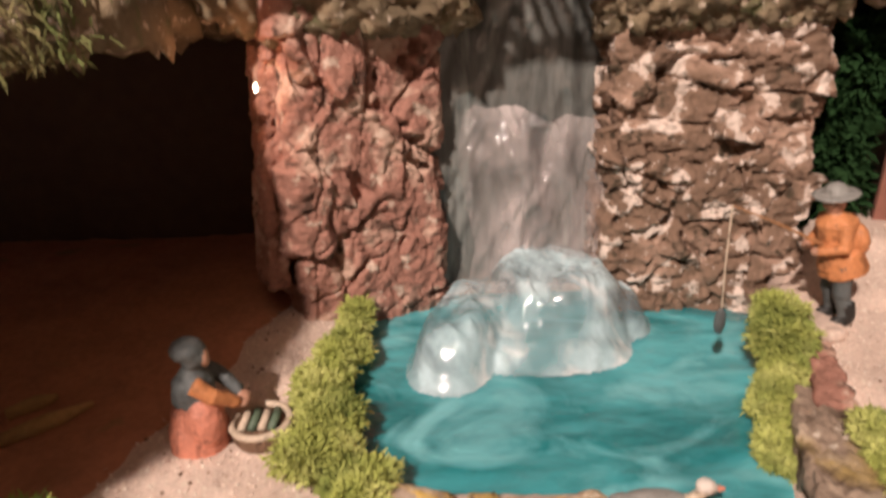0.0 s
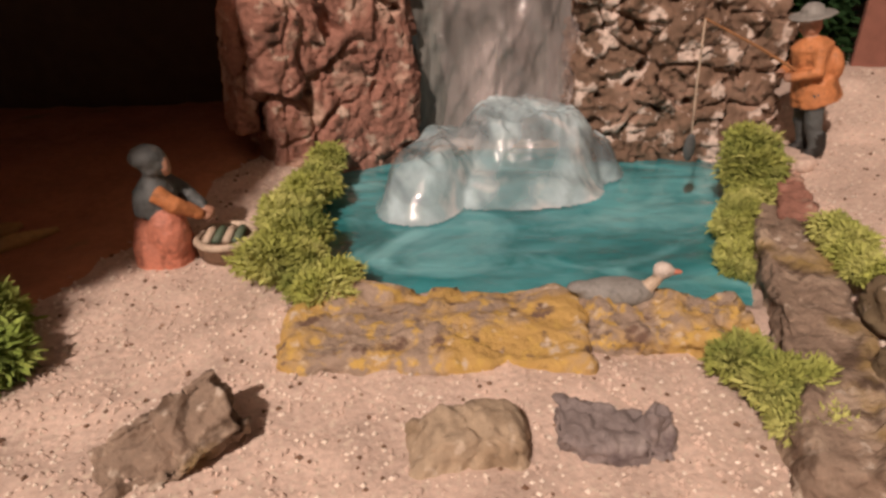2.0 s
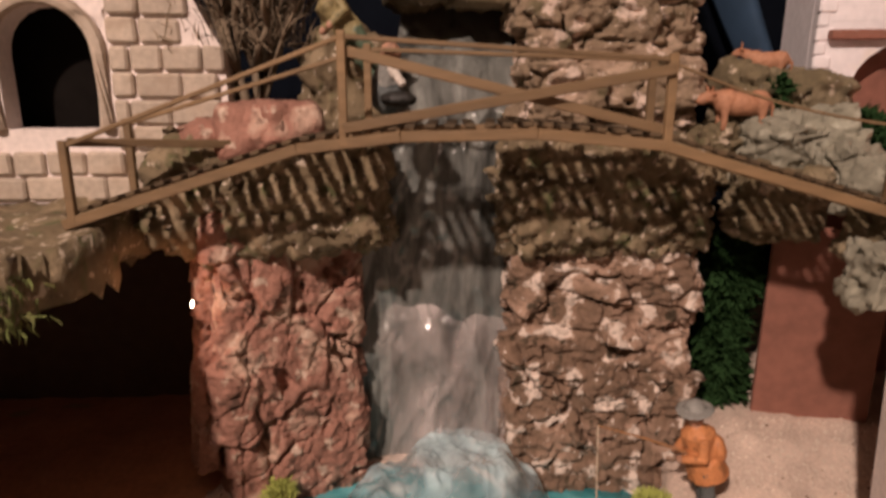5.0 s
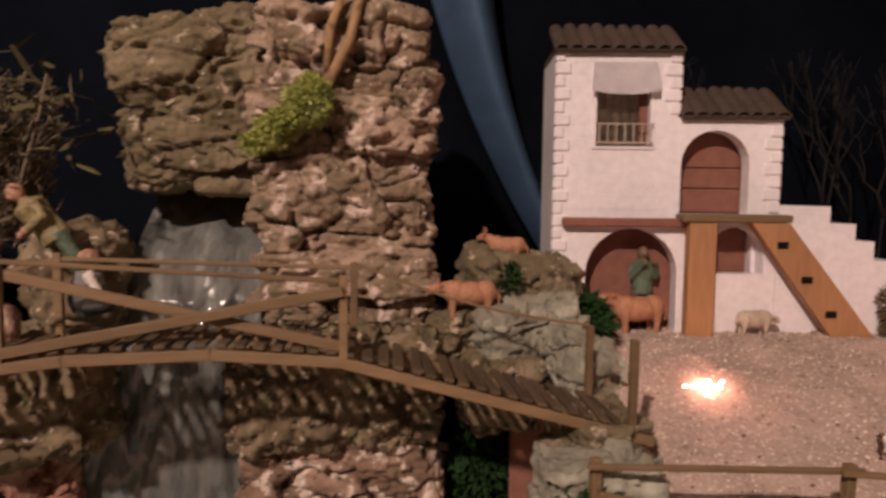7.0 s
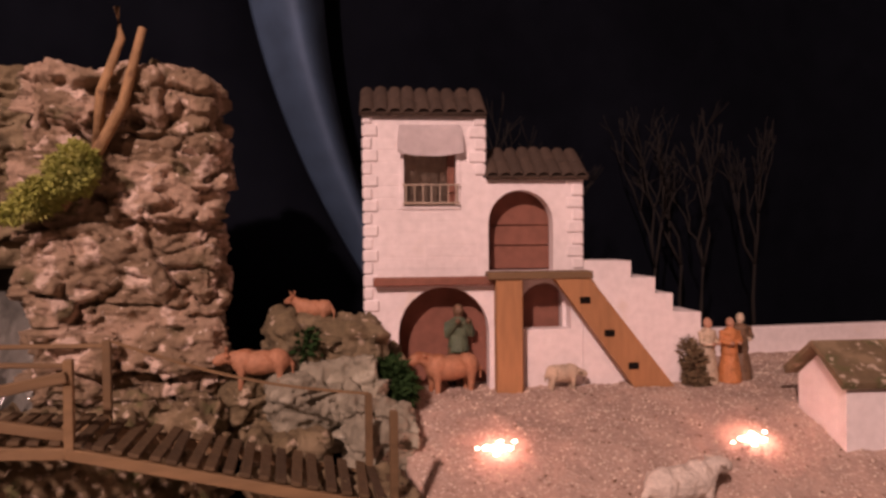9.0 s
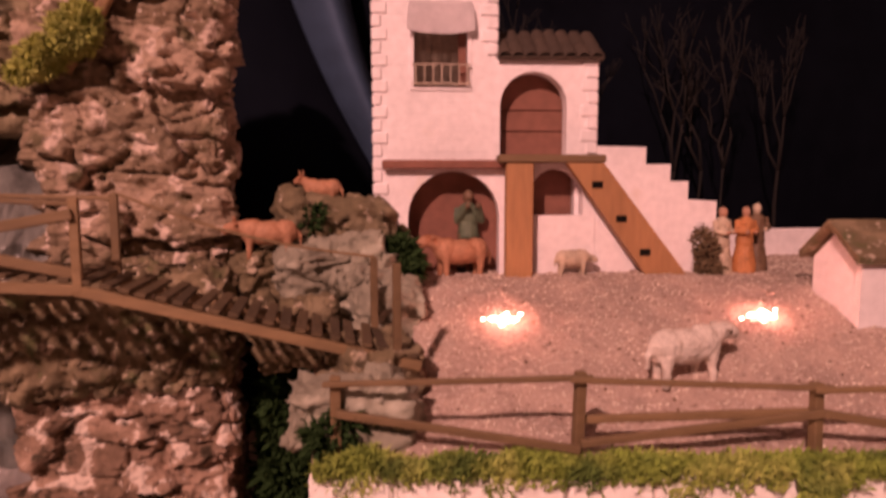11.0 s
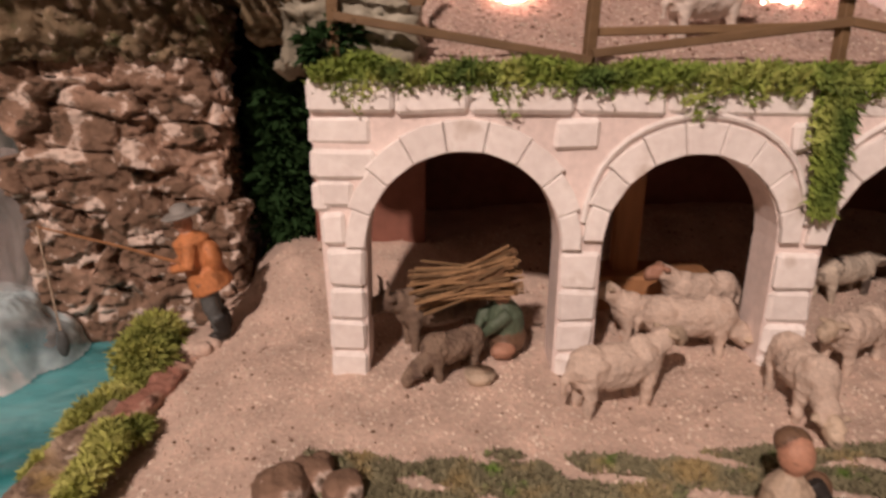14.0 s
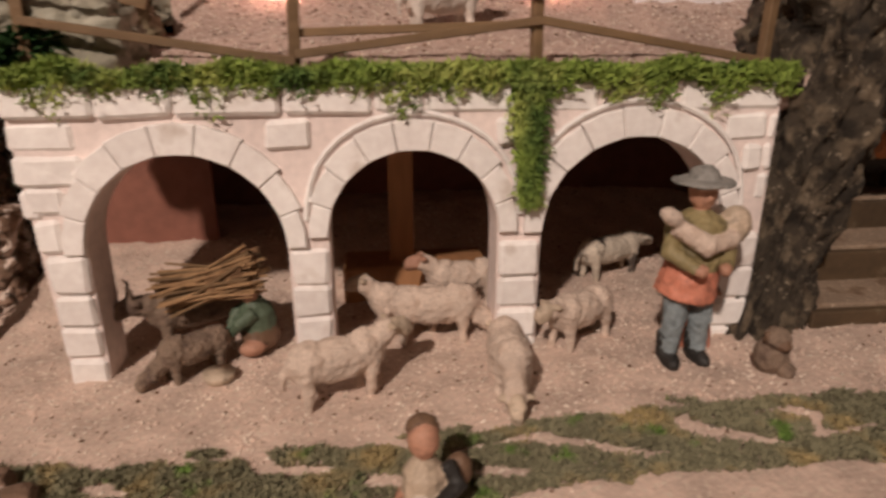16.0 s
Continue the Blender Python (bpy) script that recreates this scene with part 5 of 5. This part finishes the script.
# washerwoman and tub
figure("woman_statuette", [("t", [(0, 0, 0.0), (0, 0, 0.012), (0, 0.002, 0.028), (0, 0, 0.040)], [0.0185, 0.0185, 0.015, 0.0125], P_RED), ("e", (0.006, -0.008, 0.022), (0.012, 0.012, 0.018), P_RED),
                           ("t", [(0, 0, 0.034), (0.001, 0, 0.046), (0.002, 0, 0.056)], [0.013, 0.0125, 0.006], P_GREY), ("e", (0.004, 0, 0.064), (0.0085, 0.0085, 0.0095), P_GREY),
                           ("e", (0.001, 0, 0.068), (0.010, 0.010, 0.007), P_GREY), ("e", (0.0105, -0.001, 0.062), (0.003, 0.005, 0.006), P_SKIN),
                           ("t", [(0.004, -0.012, 0.050), (0.014, -0.013, 0.042), (0.026, -0.006, 0.032)], [0.0055, 0.005, 0.0035], P_ORANGE), ("t", [(0.004, 0.012, 0.050), (0.014, 0.013, 0.042), (0.026, 0.006, 0.032)], [0.0055, 0.005, 0.0035], P_GREY),
                           ("e", (0.029, 0, 0.030), (0.004, 0.008, 0.003), P_SKIN)],
       "clay kneeling washerwoman statuette in salmon skirt", "statuette", at(-0.138, 0.262, 8), 0.0005)
tub = thing("wash_tub", "round dark tub with pale rim and washing", "tub", at(-0.100, 0.262))
k = bmesh.new()
tube(k, [(0, 0, 0), (0, 0, 0.006), (0, 0, 0.014)], [0.015, 0.018, 0.0185], 20)
part("bowl", k, P_BROWN, tub)
k = bmesh.new()
tube(k, [(0.0175 * math.cos(a), 0.0175 * math.sin(a), 0.0145) for a in [2 * math.pi * i / 24 for i in range(25)]], 0.0024, 8)
part("rim", k, P_CREAM, tub, "pale stone rim", True)
for i in range(4):
    k = bmesh.new()
    tube(k, [(-0.010 + 0.006 * i, -0.010, 0.015), (-0.008 + 0.006 * i, 0, 0.0185), (-0.010 + 0.006 * i, 0.010, 0.015)], 0.0026, 8)
    part("washing", k, P_GREEN if i % 2 else P_CREAM, tub, "", True)
rock_thing("bark_chip", (-0.068, 0.315, 0.036), (0.012, 0.009, 0.007), 81, M_BARK_GREY, "small dark bark bit on the sand", "bark", 20, amp=0.2, nu=30, nv=20, square=3, sc=1.5)

# duck on the bark dam
figure("duck", [("e", (0, 0, 0.009), (0.024, 0.011, 0.0095), P_HAT), ("e", (-0.02, 0, 0.012), (0.010, 0.006, 0.004), P_HAT), ("t", [(0.018, 0, 0.012), (0.023, 0, 0.018), (0.026, 0, 0.023)], [0.005, 0.0035, 0.0035], P_CREAM),
                ("e", (0.027, 0, 0.025), (0.0062, 0.0052, 0.0050), P_WOOLW), ("e", (0.034, 0, 0.024), (0.0045, 0.0025, 0.0015), P_RED)],
       "grey clay duck with white head and pink bill", "duck", pose(0.118, 0.180, 0.031, 0, 0, -6) @ Matrix.Scale(0.84, 4), 0.0003)

# milker and bowl
figure("milker_statuette", [("e", (0, 0, 0.016), (0.015, 0.015, 0.016), P_BROWN), ("t", [(0, 0, 0.020), (-0.002, 0, 0.034), (-0.003, 0, 0.044)], [0.014, 0.0135, 0.007], P_GREEN), ("e", (-0.006, -0.002, 0.051), (0.007, 0.007, 0.008), P_SKIN),
                            ("t", [(-0.004, -0.012, 0.038), (-0.016, -0.013, 0.030), (-0.022, -0.006, 0.020)], [0.005, 0.0045, 0.003], P_GREEN), ("t", [(-0.004, 0.010, 0.038), (-0.016, 0.010, 0.030), (-0.022, 0.004, 0.020)], [0.005, 0.0045, 0.003], P_GREEN),
                            ("e", (-0.008, -0.014, 0.010), (0.010, 0.006, 0.006), P_SKIN)],
       "clay milker statuette crouching in a green jacket", "statuette", at(0.500, 0.238, 0, size=0.92), 0.0005)
k = bmesh.new()
tube(k, [(0, 0, 0), (0, 0, 0.005), (0, 0, 0.009), (0, 0, 0.0085), (0, 0, 0.004)], [0.006, 0.0095, 0.0105, 0.009, 0.004], 18)
single("bowl", k, P_CREAM, "small clay bowl on the sand", "bowl", at(0.469, 0.204), smooth=True)

# shepherd carrying a lamb
figure("shepherd_statuette", standing(P_OLIVE, P_BLUE, hat=P_HAT, H=0.118, arm=0.1) + [("t", [(-0.002, 0.001, 0.044), (0, 0, 0.062)], [0.0175, 0.015], P_RED), ("t", [(-0.018, -0.008, 0.088), (-0.002, -0.015, 0.078), (0.016, -0.010, 0.080)], [0.005, 0.006, 0.005], P_WOOL),
                                   ("e", (-0.022, -0.010, 0.094), (0.0075, 0.005, 0.0045), P_WOOL, (0, 25, 0)), ("e", (0.020, -0.004, 0.086), (0.009, 0.008, 0.011), P_CREAM)],
       "clay shepherd statuette with a lamb and hat", "statuette", at(0.752, 0.100, -12, size=1.10), 0.0007)
figure("child_statuette", standing(P_BROWN, P_RED, skirt=True, H=0.07), "small reddish clay statuette behind the shepherd", "statuette", at(0.777, 0.116, 10), 0.0004)
figure("boy_statuette", [("e", (0, 0, 0.012), (0.016, 0.015, 0.014), P_SKIN), ("t", [(0, 0, 0.018), (0, 0, 0.032), (0, 0, 0.042)], [0.0125, 0.0115, 0.005], P_CREAM), ("e", (0, -0.001, 0.052), (0.0085, 0.0085, 0.010), P_SKIN), ("e", (0, 0.0035, 0.0565), (0.0090, 0.0078, 0.0075), P_BROWN),
                         ("t", [(0.012, 0, 0.036), (0.018, -0.006, 0.026), (0.006, -0.016, 0.022)], [0.005, 0.0048, 0.0035], P_BLACK), ("e", (-0.004, -0.016, 0.020), (0.010, 0.007, 0.006), P_WOOLW), ("e", (0.020, 0.008, 0.024), (0.008, 0.007, 0.011), P_BROWN), ("e", (-0.014, -0.012, 0.006), (0.010, 0.007, 0.005), P_RED)],
       "clay boy statuette sitting in front of the moss band", "statuette", at(0.549, 0.038, -14, size=0.86), 0.0004)

# figures at the house
figure("ox_statuette", beast(P_COW, P_COW, neck_up=0.7, L=0.034), "reddish clay ox before the house arch", "ox", at(0.545, 0.500, 186, terrace_z(0.545, 0.50) - 0.002, 1.05), 0.0004)
figure("herder_statuette", standing(P_GREEN, P_BROWN, H=0.100, head=P_BROWN, arm=1.4), "dark green clay herder statuette behind the ox", "statuette", at(0.560, 0.520, 0, terrace_z(0.56, 0.52) - 0.002, 0.95), 0.0006)
figure("seated_statuette", standing(P_CREAM, P_CREAM, skirt=True, H=0.075, head=P_SKIN), "clay woman statuette in a white dress", "statuette", at(0.822, 0.445, 10, terrace_z(0.822, 0.445)), 0.0006)
figure("seated_statuette", standing(P_ORANGE, P_ORANGE, skirt=True, H=0.074, head=P_SKIN), "clay woman statuette in an orange dress", "statuette", at(0.846, 0.438, -10, terrace_z(0.846, 0.438)), 0.0006)
figure("seated_statuette", standing(P_BROWN, P_BROWN, skirt=True, H=0.078, head=P_CREAM), "clay statuette in a brown cloak", "statuette", at(0.868, 0.447, -20, terrace_z(0.868, 0.447)), 0.0006)
patch("shrub", [((0.802, 0.447, 0.350), (0.012, 0.012, 0.028)), ((0.806, 0.440, 0.332), (0.014, 0.01, 0.010))], 1300, material("rusty_shrub", (0.16, 0.11, 0.06), 0.9, [], 60, 0.0), "rusty brown shrub beside the statuettes", 41, 0.008, 0.0025)

# porter and dark load by the stream
figure("porter_statuette", standing(P_OLIVE, P_GREEN, H=0.105, head=P_SKIN), "clay porter statuette bending by the stream", "statuette", pose(0.046, 0.432, 0.399, 0, -30, 0) @ pose(0, 0, 0, 8, 0, -50) @ Matrix.Scale(0.92, 4), 0.0006)
figure("kneeling_statuette", [("e", (0, 0, 0.018), (0.014, 0.012, 0.018), P_GREY), ("t", [(0, 0, 0.02), (0.004, -0.004, 0.038)], [0.012, 0.009], P_HAT), ("e", (0.005, -0.006, 0.046), (0.008, 0.008, 0.008), P_SKIN), ("e", (0.012, -0.012, 0.012), (0.014, 0.010, 0.006), P_BLACK), ("t", [(0.006, -0.010, 0.036), (0.016, -0.014, 0.022)], [0.004, 0.003], P_WOOLW)],
       "dark clay statuette kneeling on the bridge bank", "statuette", pose(0.048, 0.408, 0.372, 0, 0, -10), 0.0006)

# ---- trees and twigs ----


def branching(bm, p, d, length, r, depth, rng, spread=0.55):
    p, d = Vector(p), Vector(d).normalized()
    q = p + d * length * 0.5 + Vector((rng.gauss(0, 1), rng.gauss(0, 1), rng.gauss(0, 1))) * length * 0.05
    e = p + d * length
    tube(bm, [p, q, e], [r, r * 0.85, r * 0.7], 6)
    if depth:
        for _ in range(rng.choice((2, 3))):
            branching(bm, e, d + Vector((rng.gauss(0, spread), rng.gauss(0, spread), rng.gauss(0.1, spread * 0.6))), length * rng.uniform(0.55, 0.85), r * 0.66, depth - 1, rng, spread)


bush = thing("dry_bush", "dry bare grey bush with tangled fine twigs", "bush", pose(-0.070, 0.492, 0.345))
rs = random.Random(21)
for k in range(9):
    bm = bmesh.new()
    branching(bm, (rs.uniform(-0.016, 0.02), rs.uniform(-0.01, 0.01), 0), (rs.gauss(0, 0.22), rs.gauss(0, 0.2), 1), 0.062, 0.0052, 5, rs, 0.30)
    part("stem", bm, M_TWIG, bush, "", True)


def bush_spot(rng):
    z = rng.random()
    return (-0.075 + rng.gauss(0, 0.026), 0.488 + rng.gauss(0, 0.022), 0.42 + 0.13 * z), (rng.gauss(0, 0.4), rng.gauss(0, 0.4), 0.9)


foliage("dry_twigs", 2200, bush_spot, 0.028, 0.0011, M_TWIG, "tangle of thin dry twigs in the bush", "twigs", 0.2, 42)


def canopy_spot(rng):
    return (-0.25 + rng.gauss(0, 0.11), 0.47 + rng.gauss(0, 0.03), 0.535 + rng.gauss(0, 0.022)), (rng.gauss(0, 1), rng.gauss(0, 0.5), rng.gauss(0, 0.3))


foliage("dry_foliage", 4200, canopy_spot, 0.022, 0.0030, material("olive_leaf", (0.10, 0.085, 0.035), 0.9, [], 60, 0.0), "dry olive foliage over the block wall", "foliage", 0.3, 43)
bm = tube(bmesh.new(), [(-0.36, 0.455, 0.50), (-0.25, 0.45, 0.508), (-0.14, 0.46, 0.505), (-0.10, 0.475, 0.48)], [0.012, 0.011, 0.010, 0.008], 12, 0.12)
single("branch", bm, M_BARK_RED, "thick reddish branch lying over the block wall", "branch", smooth=True)
bm = tube(bmesh.new(), [(-0.052, 0.46, 0.40), (-0.035, 0.455, 0.44), (-0.012, 0.45, 0.475), (0.004, 0.45, 0.53), (0.010, 0.45, 0.56)], [0.0016, 0.0014, 0.0012, 0.001, 0.0008], 6)
single("twig", bm, M_TWIG, "thin bent dry twig beside the bush", "twig", smooth=True)
for pts, rad in (([(0.196, 0.462, 0.515), (0.225, 0.455, 0.56), (0.246, 0.452, 0.60), (0.262, 0.452, 0.665)], [0.007, 0.0065, 0.0055, 0.004]), ([(0.226, 0.456, 0.565), (0.230, 0.452, 0.61), (0.246, 0.45, 0.655), (0.243, 0.45, 0.68)], [0.006, 0.005, 0.004, 0.003])):
    single("twig", tube(bmesh.new(), pts, [r * 0.8 for r in rad], 8, 0.1), M_DRYWOOD, "brown forked twig rising over the rock", "twig", smooth=True)
tree = thing("tree", "thick grey rough-barked tree trunk beside the arcade", "tree", pose(0.842, 0.135, 0.058))
bm = bmesh.new()
rings = []
for j in range(130):
    zz = -0.01 + 0.36 * j / 129
    c = Vector((0.22 * zz, 0.02 * zz, zz))
    R = 0.030 + 0.006 * math.exp(-zz / 0.03) + 0.022 * smooth01(0.04, 0.30, zz)
    rings.append([bm.verts.new(c + Vector((math.cos(a), math.sin(a), 0)) * R * (1 + 0.26 * fbm((math.cos(a) * 1.6, math.sin(a) * 1.6, zz * 9), 2.6, 6) + 0.50 * abs(noise.noise(Vector((math.cos(a) * 5, math.sin(a) * 5, zz * 22)))) + 0.16 * noise.noise(Vector((math.cos(a) * 14, math.sin(a) * 14, zz * 90))))) for a in [2 * math.pi * i / 110 for i in range(110)]])
for a, b in zip(rings, rings[1:]):
    for i in range(110):
        bm.faces.new((a[i], a[(i + 1) % 110], b[(i + 1) % 110], b[i]))
bm.faces.new(rings[0])
bm.faces.new(rings[-1])
part("trunk", bm, M_TRUNK, tree, "", True)
rs = random.Random(33)
for k in range(4):
    bm = bmesh.new()
    branching(bm, (0.065 + 0.01 * k, 0.0, 0.33), (rs.gauss(0, 0.6), rs.gauss(0, 0.5), 0.9), 0.06, 0.009, 3, rs)
    part("limb", bm, M_TRUNK, tree, "", True)
M_BARE = material("dark_bare_wood", (0.010, 0.008, 0.007), 0.95, [], 60, 0.0)
rs = random.Random(44)
for k, (x, y) in enumerate(((0.70, 0.66), (0.80, 0.70), (0.90, 0.68), (1.0, 0.70), (1.10, 0.67), (0.96, 0.62))):
    bm = bmesh.new()
    branching(bm, (0, 0, 0), (rs.gauss(0, 0.1), 0, 1), 0.12, 0.0032, 4, rs, 0.28)
    single("bare_tree", bm, M_BARE, "dark bare little tree behind the courtyard", "tree", pose(x, y, terrace_z(x, y) - 0.004), "bare trees behind the courtyard", smooth=True)

# ---- right side: steps, shed, low wall ----
# darker copy of the sand, with the treads' shade in its colour
M_TREAD = material("shaded_sand", (0.32, 0.235, 0.165), 0.95, [((0.45, 0.35, 0.26), 300, 0.62, 0.05), ((0.16, 0.10, 0.06), 60, 0.6, 0.08)], 120, 0.6)
steps = thing("sand_steps", "sandy steps with dark wooden risers", "steps", FA)
for k in range(4):
    u0, v0, z0 = 0.505 + 0.012 * k, -0.005 + 0.052 * k, 0.062 + 0.026 * k
    part("riser", box(bmesh.new(), u0, u0 + 0.34, v0, v0 + 0.008, z0 - 0.01, z0 + 0.022, 0.001), M_DECK, steps)
    part("tread", box(bmesh.new(), u0 + 0.002, u0 + 0.34, v0 + 0.0085, v0 + 0.058, z0 - 0.02, z0 + 0.0245, 0.001), M_TREAD, steps)
figure("donkey", beast(P_BLACK, P_BLACK, neck_up=0.6, L=0.04), "black clay donkey with panniers on the steps", "donkey", FA @ pose(0.638, 0.13, 0.139, 0, 0, 180) @ Matrix.Scale(1.25, 4), 0.0005)
figure("pannier", [("e", (0, 0, 0.012), (0.024, 0.014, 0.016), P_ORANGE), ("t", [(-0.016, -0.013, 0.0), (-0.018, -0.014, 0.016), (-0.010, -0.008, 0.030)], 0.0028, P_CREAM), ("t", [(0.012, -0.014, 0.0), (0.013, -0.015, 0.016), (0.008, -0.008, 0.030)], 0.0028, P_CREAM)],
       "orange pannier with cream straps on the donkey", "basket", FA @ pose(0.638, 0.122, 0.172), 0.0004)
shed = thing("shed", "small white shed with a dark thatched roof", "shed", pose(0.836, 0.288, -0.016, 0, 0, -14) @ Matrix.Scale(1.05, 4))
part("wall", panel([[(0.0, 0.275), (0.0, 0.355), (0.20, 0.355), (0.20, 0.275)]], 0.008), M_WHITE, shed)
g_ = panel([[(0.0085, 0.275), (0.0085, 0.358), (0.034, 0.376), (0.064, 0.352), (0.064, 0.275)]], 0.008)
bmesh.ops.rotate(g_, matrix=Matrix.Rotation(radians(90), 3, "Z"), verts=g_.verts)
bmesh.ops.translate(g_, vec=(0.008, 0, 0), verts=g_.verts)
part("gable", g_, M_WHITE, shed)
for pts in ([(-0.006, 0.353), (0.034, 0.382), (0.034, 0.387), (-0.008, 0.359)], [(0.034, 0.382), (0.072, 0.350), (0.075, 0.356), (0.034, 0.387)]):
    r_ = panel([pts], 0.215)
    bmesh.ops.rotate(r_, matrix=Matrix.Rotation(radians(90), 3, "Z"), verts=r_.verts)
    bmesh.ops.translate(r_, vec=(0.207, 0, 0), verts=r_.verts)
    part("roof_slope", r_, M_DARKROCK, shed)
bm = bmesh.new()
box(bm, 0.0, 0.5, 0, 0.015, 0.315, 0.362, 0.002, 0, pose(0.87, 0.585, 0.0, 0, 0, -8))
single("low_wall", bm, M_WHITE, "low white wall behind the courtyard", "wall", kind="structure")

# ---- lamps of the display ----
M_GLOW = bpy.data.materials.new("warm_glow")
M_GLOW.use_nodes = True
b_ = M_GLOW.node_tree.nodes["Principled BSDF"]
b_.inputs["Emission Color"].default_value, b_.inputs["Emission Strength"].default_value = (1.0, 0.72, 0.55, 1), 22.0
for x, y in ((0.548, 0.378), (0.768, 0.322)):
    z = terrace_z(x, y)
    light = thing("fairy_light", "lit bulb ringed by small glowing beads for gravel sparkle", "lamp", pose(x, y, z), "bulbs in the courtyard")
    # the first is the bulb; the small beads glow as added sparkle on gravel
    for dx, dy, r in ((0.0, 0.0, 0.0046), (-0.010, 0.002, 0.0026), (0.009, -0.003, 0.0022), (-0.018, 0.004, 0.0014), (0.017, 0.004, 0.0015), (0.004, 0.006, 0.0018), (-0.005, -0.007, 0.0015)):
        bm = bmesh.new()
        bmesh.ops.create_uvsphere(bm, u_segments=12, v_segments=8, radius=r)
        bmesh.ops.transform(bm, matrix=Matrix.Translation((dx, dy, terrace_z(x + dx, y + dy) - z + 0.001)) @ Matrix.Diagonal((1.5, 0.9, 0.7, 1)), verts=bm.verts)
        part("bulb_or_glint", bm, M_GLOW, light, "", True)
    lamp("fairy_glow", "POINT", (x, y - 0.004, z + 0.009), (x, y, 0), 0.15, (1.0, 0.45, 0.34), 0.004)
bm = bmesh.new()
tube(bm, [(0, 0, 0), (0, 0, 0.006), (0.001, 0, 0.014), (0.001, 0, 0.020)], [0.0035, 0.0045, 0.003, 0.0006], 10)
single("flame_lamp", bm, M_GLOW, "small glowing flame lamp on the bark", "lamp", pose(-0.110, 0.392, 0.221) @ Matrix.Scale(0.32, 4), smooth=True)
lamp("flame_glow", "POINT", (-0.116, 0.378, 0.226), (0, 0, 0), 0.04, (1.0, 0.40, 0.18), 0.004)

# brighter blue strip before the backdrop, coloured as its lit fold
bm = bmesh.new()
g = []
for j in range(40):
    zz = 1.05 - 0.74 * j / 39
    row = []
    for i in range(25):
        u = i / 24
        k = (1.05 - zz) / 0.74
        x = 0.365 + 0.269 * (k - 0.405) + 0.295 * (k - 0.405) * (k - 0.65) + (0.135 - 0.11 * k) * u
        row.append(bm.verts.new((x, 0.768 - 0.046 * math.sin(math.pi * u) - 0.006 * math.sin(7 * u + 4 * zz), zz)))
    g.append(row)
for a, b in zip(g, g[1:]):
    for i in range(24):
        bm.faces.new((a[i], a[i + 1], b[i + 1], b[i]))
ob = single("drape", bm, material("lit_fold_blue", (0.055, 0.105, 0.185), 0.68, [], 10, 0.05, metal=0.4), "blue strip coloured as the lit fold of the backdrop", "cloth", smooth=True)
ob.modifiers.new("thick", "SOLIDIFY").thickness = 0.002


# ochre tubes as bands of light on the brown paper, a bucket lump by the fisherman
M_LIGHT_BAND = material("dry_reed", (0.42, 0.27, 0.11), 0.8, [], 80, 0.3)
for pts in ([(-0.262, 0.262), (-0.240, 0.280), (-0.222, 0.300)], [(-0.275, 0.292), (-0.262, 0.306), (-0.252, 0.312)]):
    bm = tube(bmesh.new(), [(x, y, ground_z(x, y) + 0.007) for x, y in pts], [0.0045, 0.006, 0.002], 8)
    single("dry_reed", bm, M_LIGHT_BAND, "ochre tube coloured as a band of light on brown paper", "reed", smooth=True)
# plain rounded lump in place of a small white bucket
rock_thing("pebble", (0.292, 0.318, 0.052), (0.007, 0.006, 0.005), 90, M_SAND, "small pale lump standing in for a bucket behind the moss", "stone", 0, amp=0.08, nu=28, square=2.4, sc=1.2)
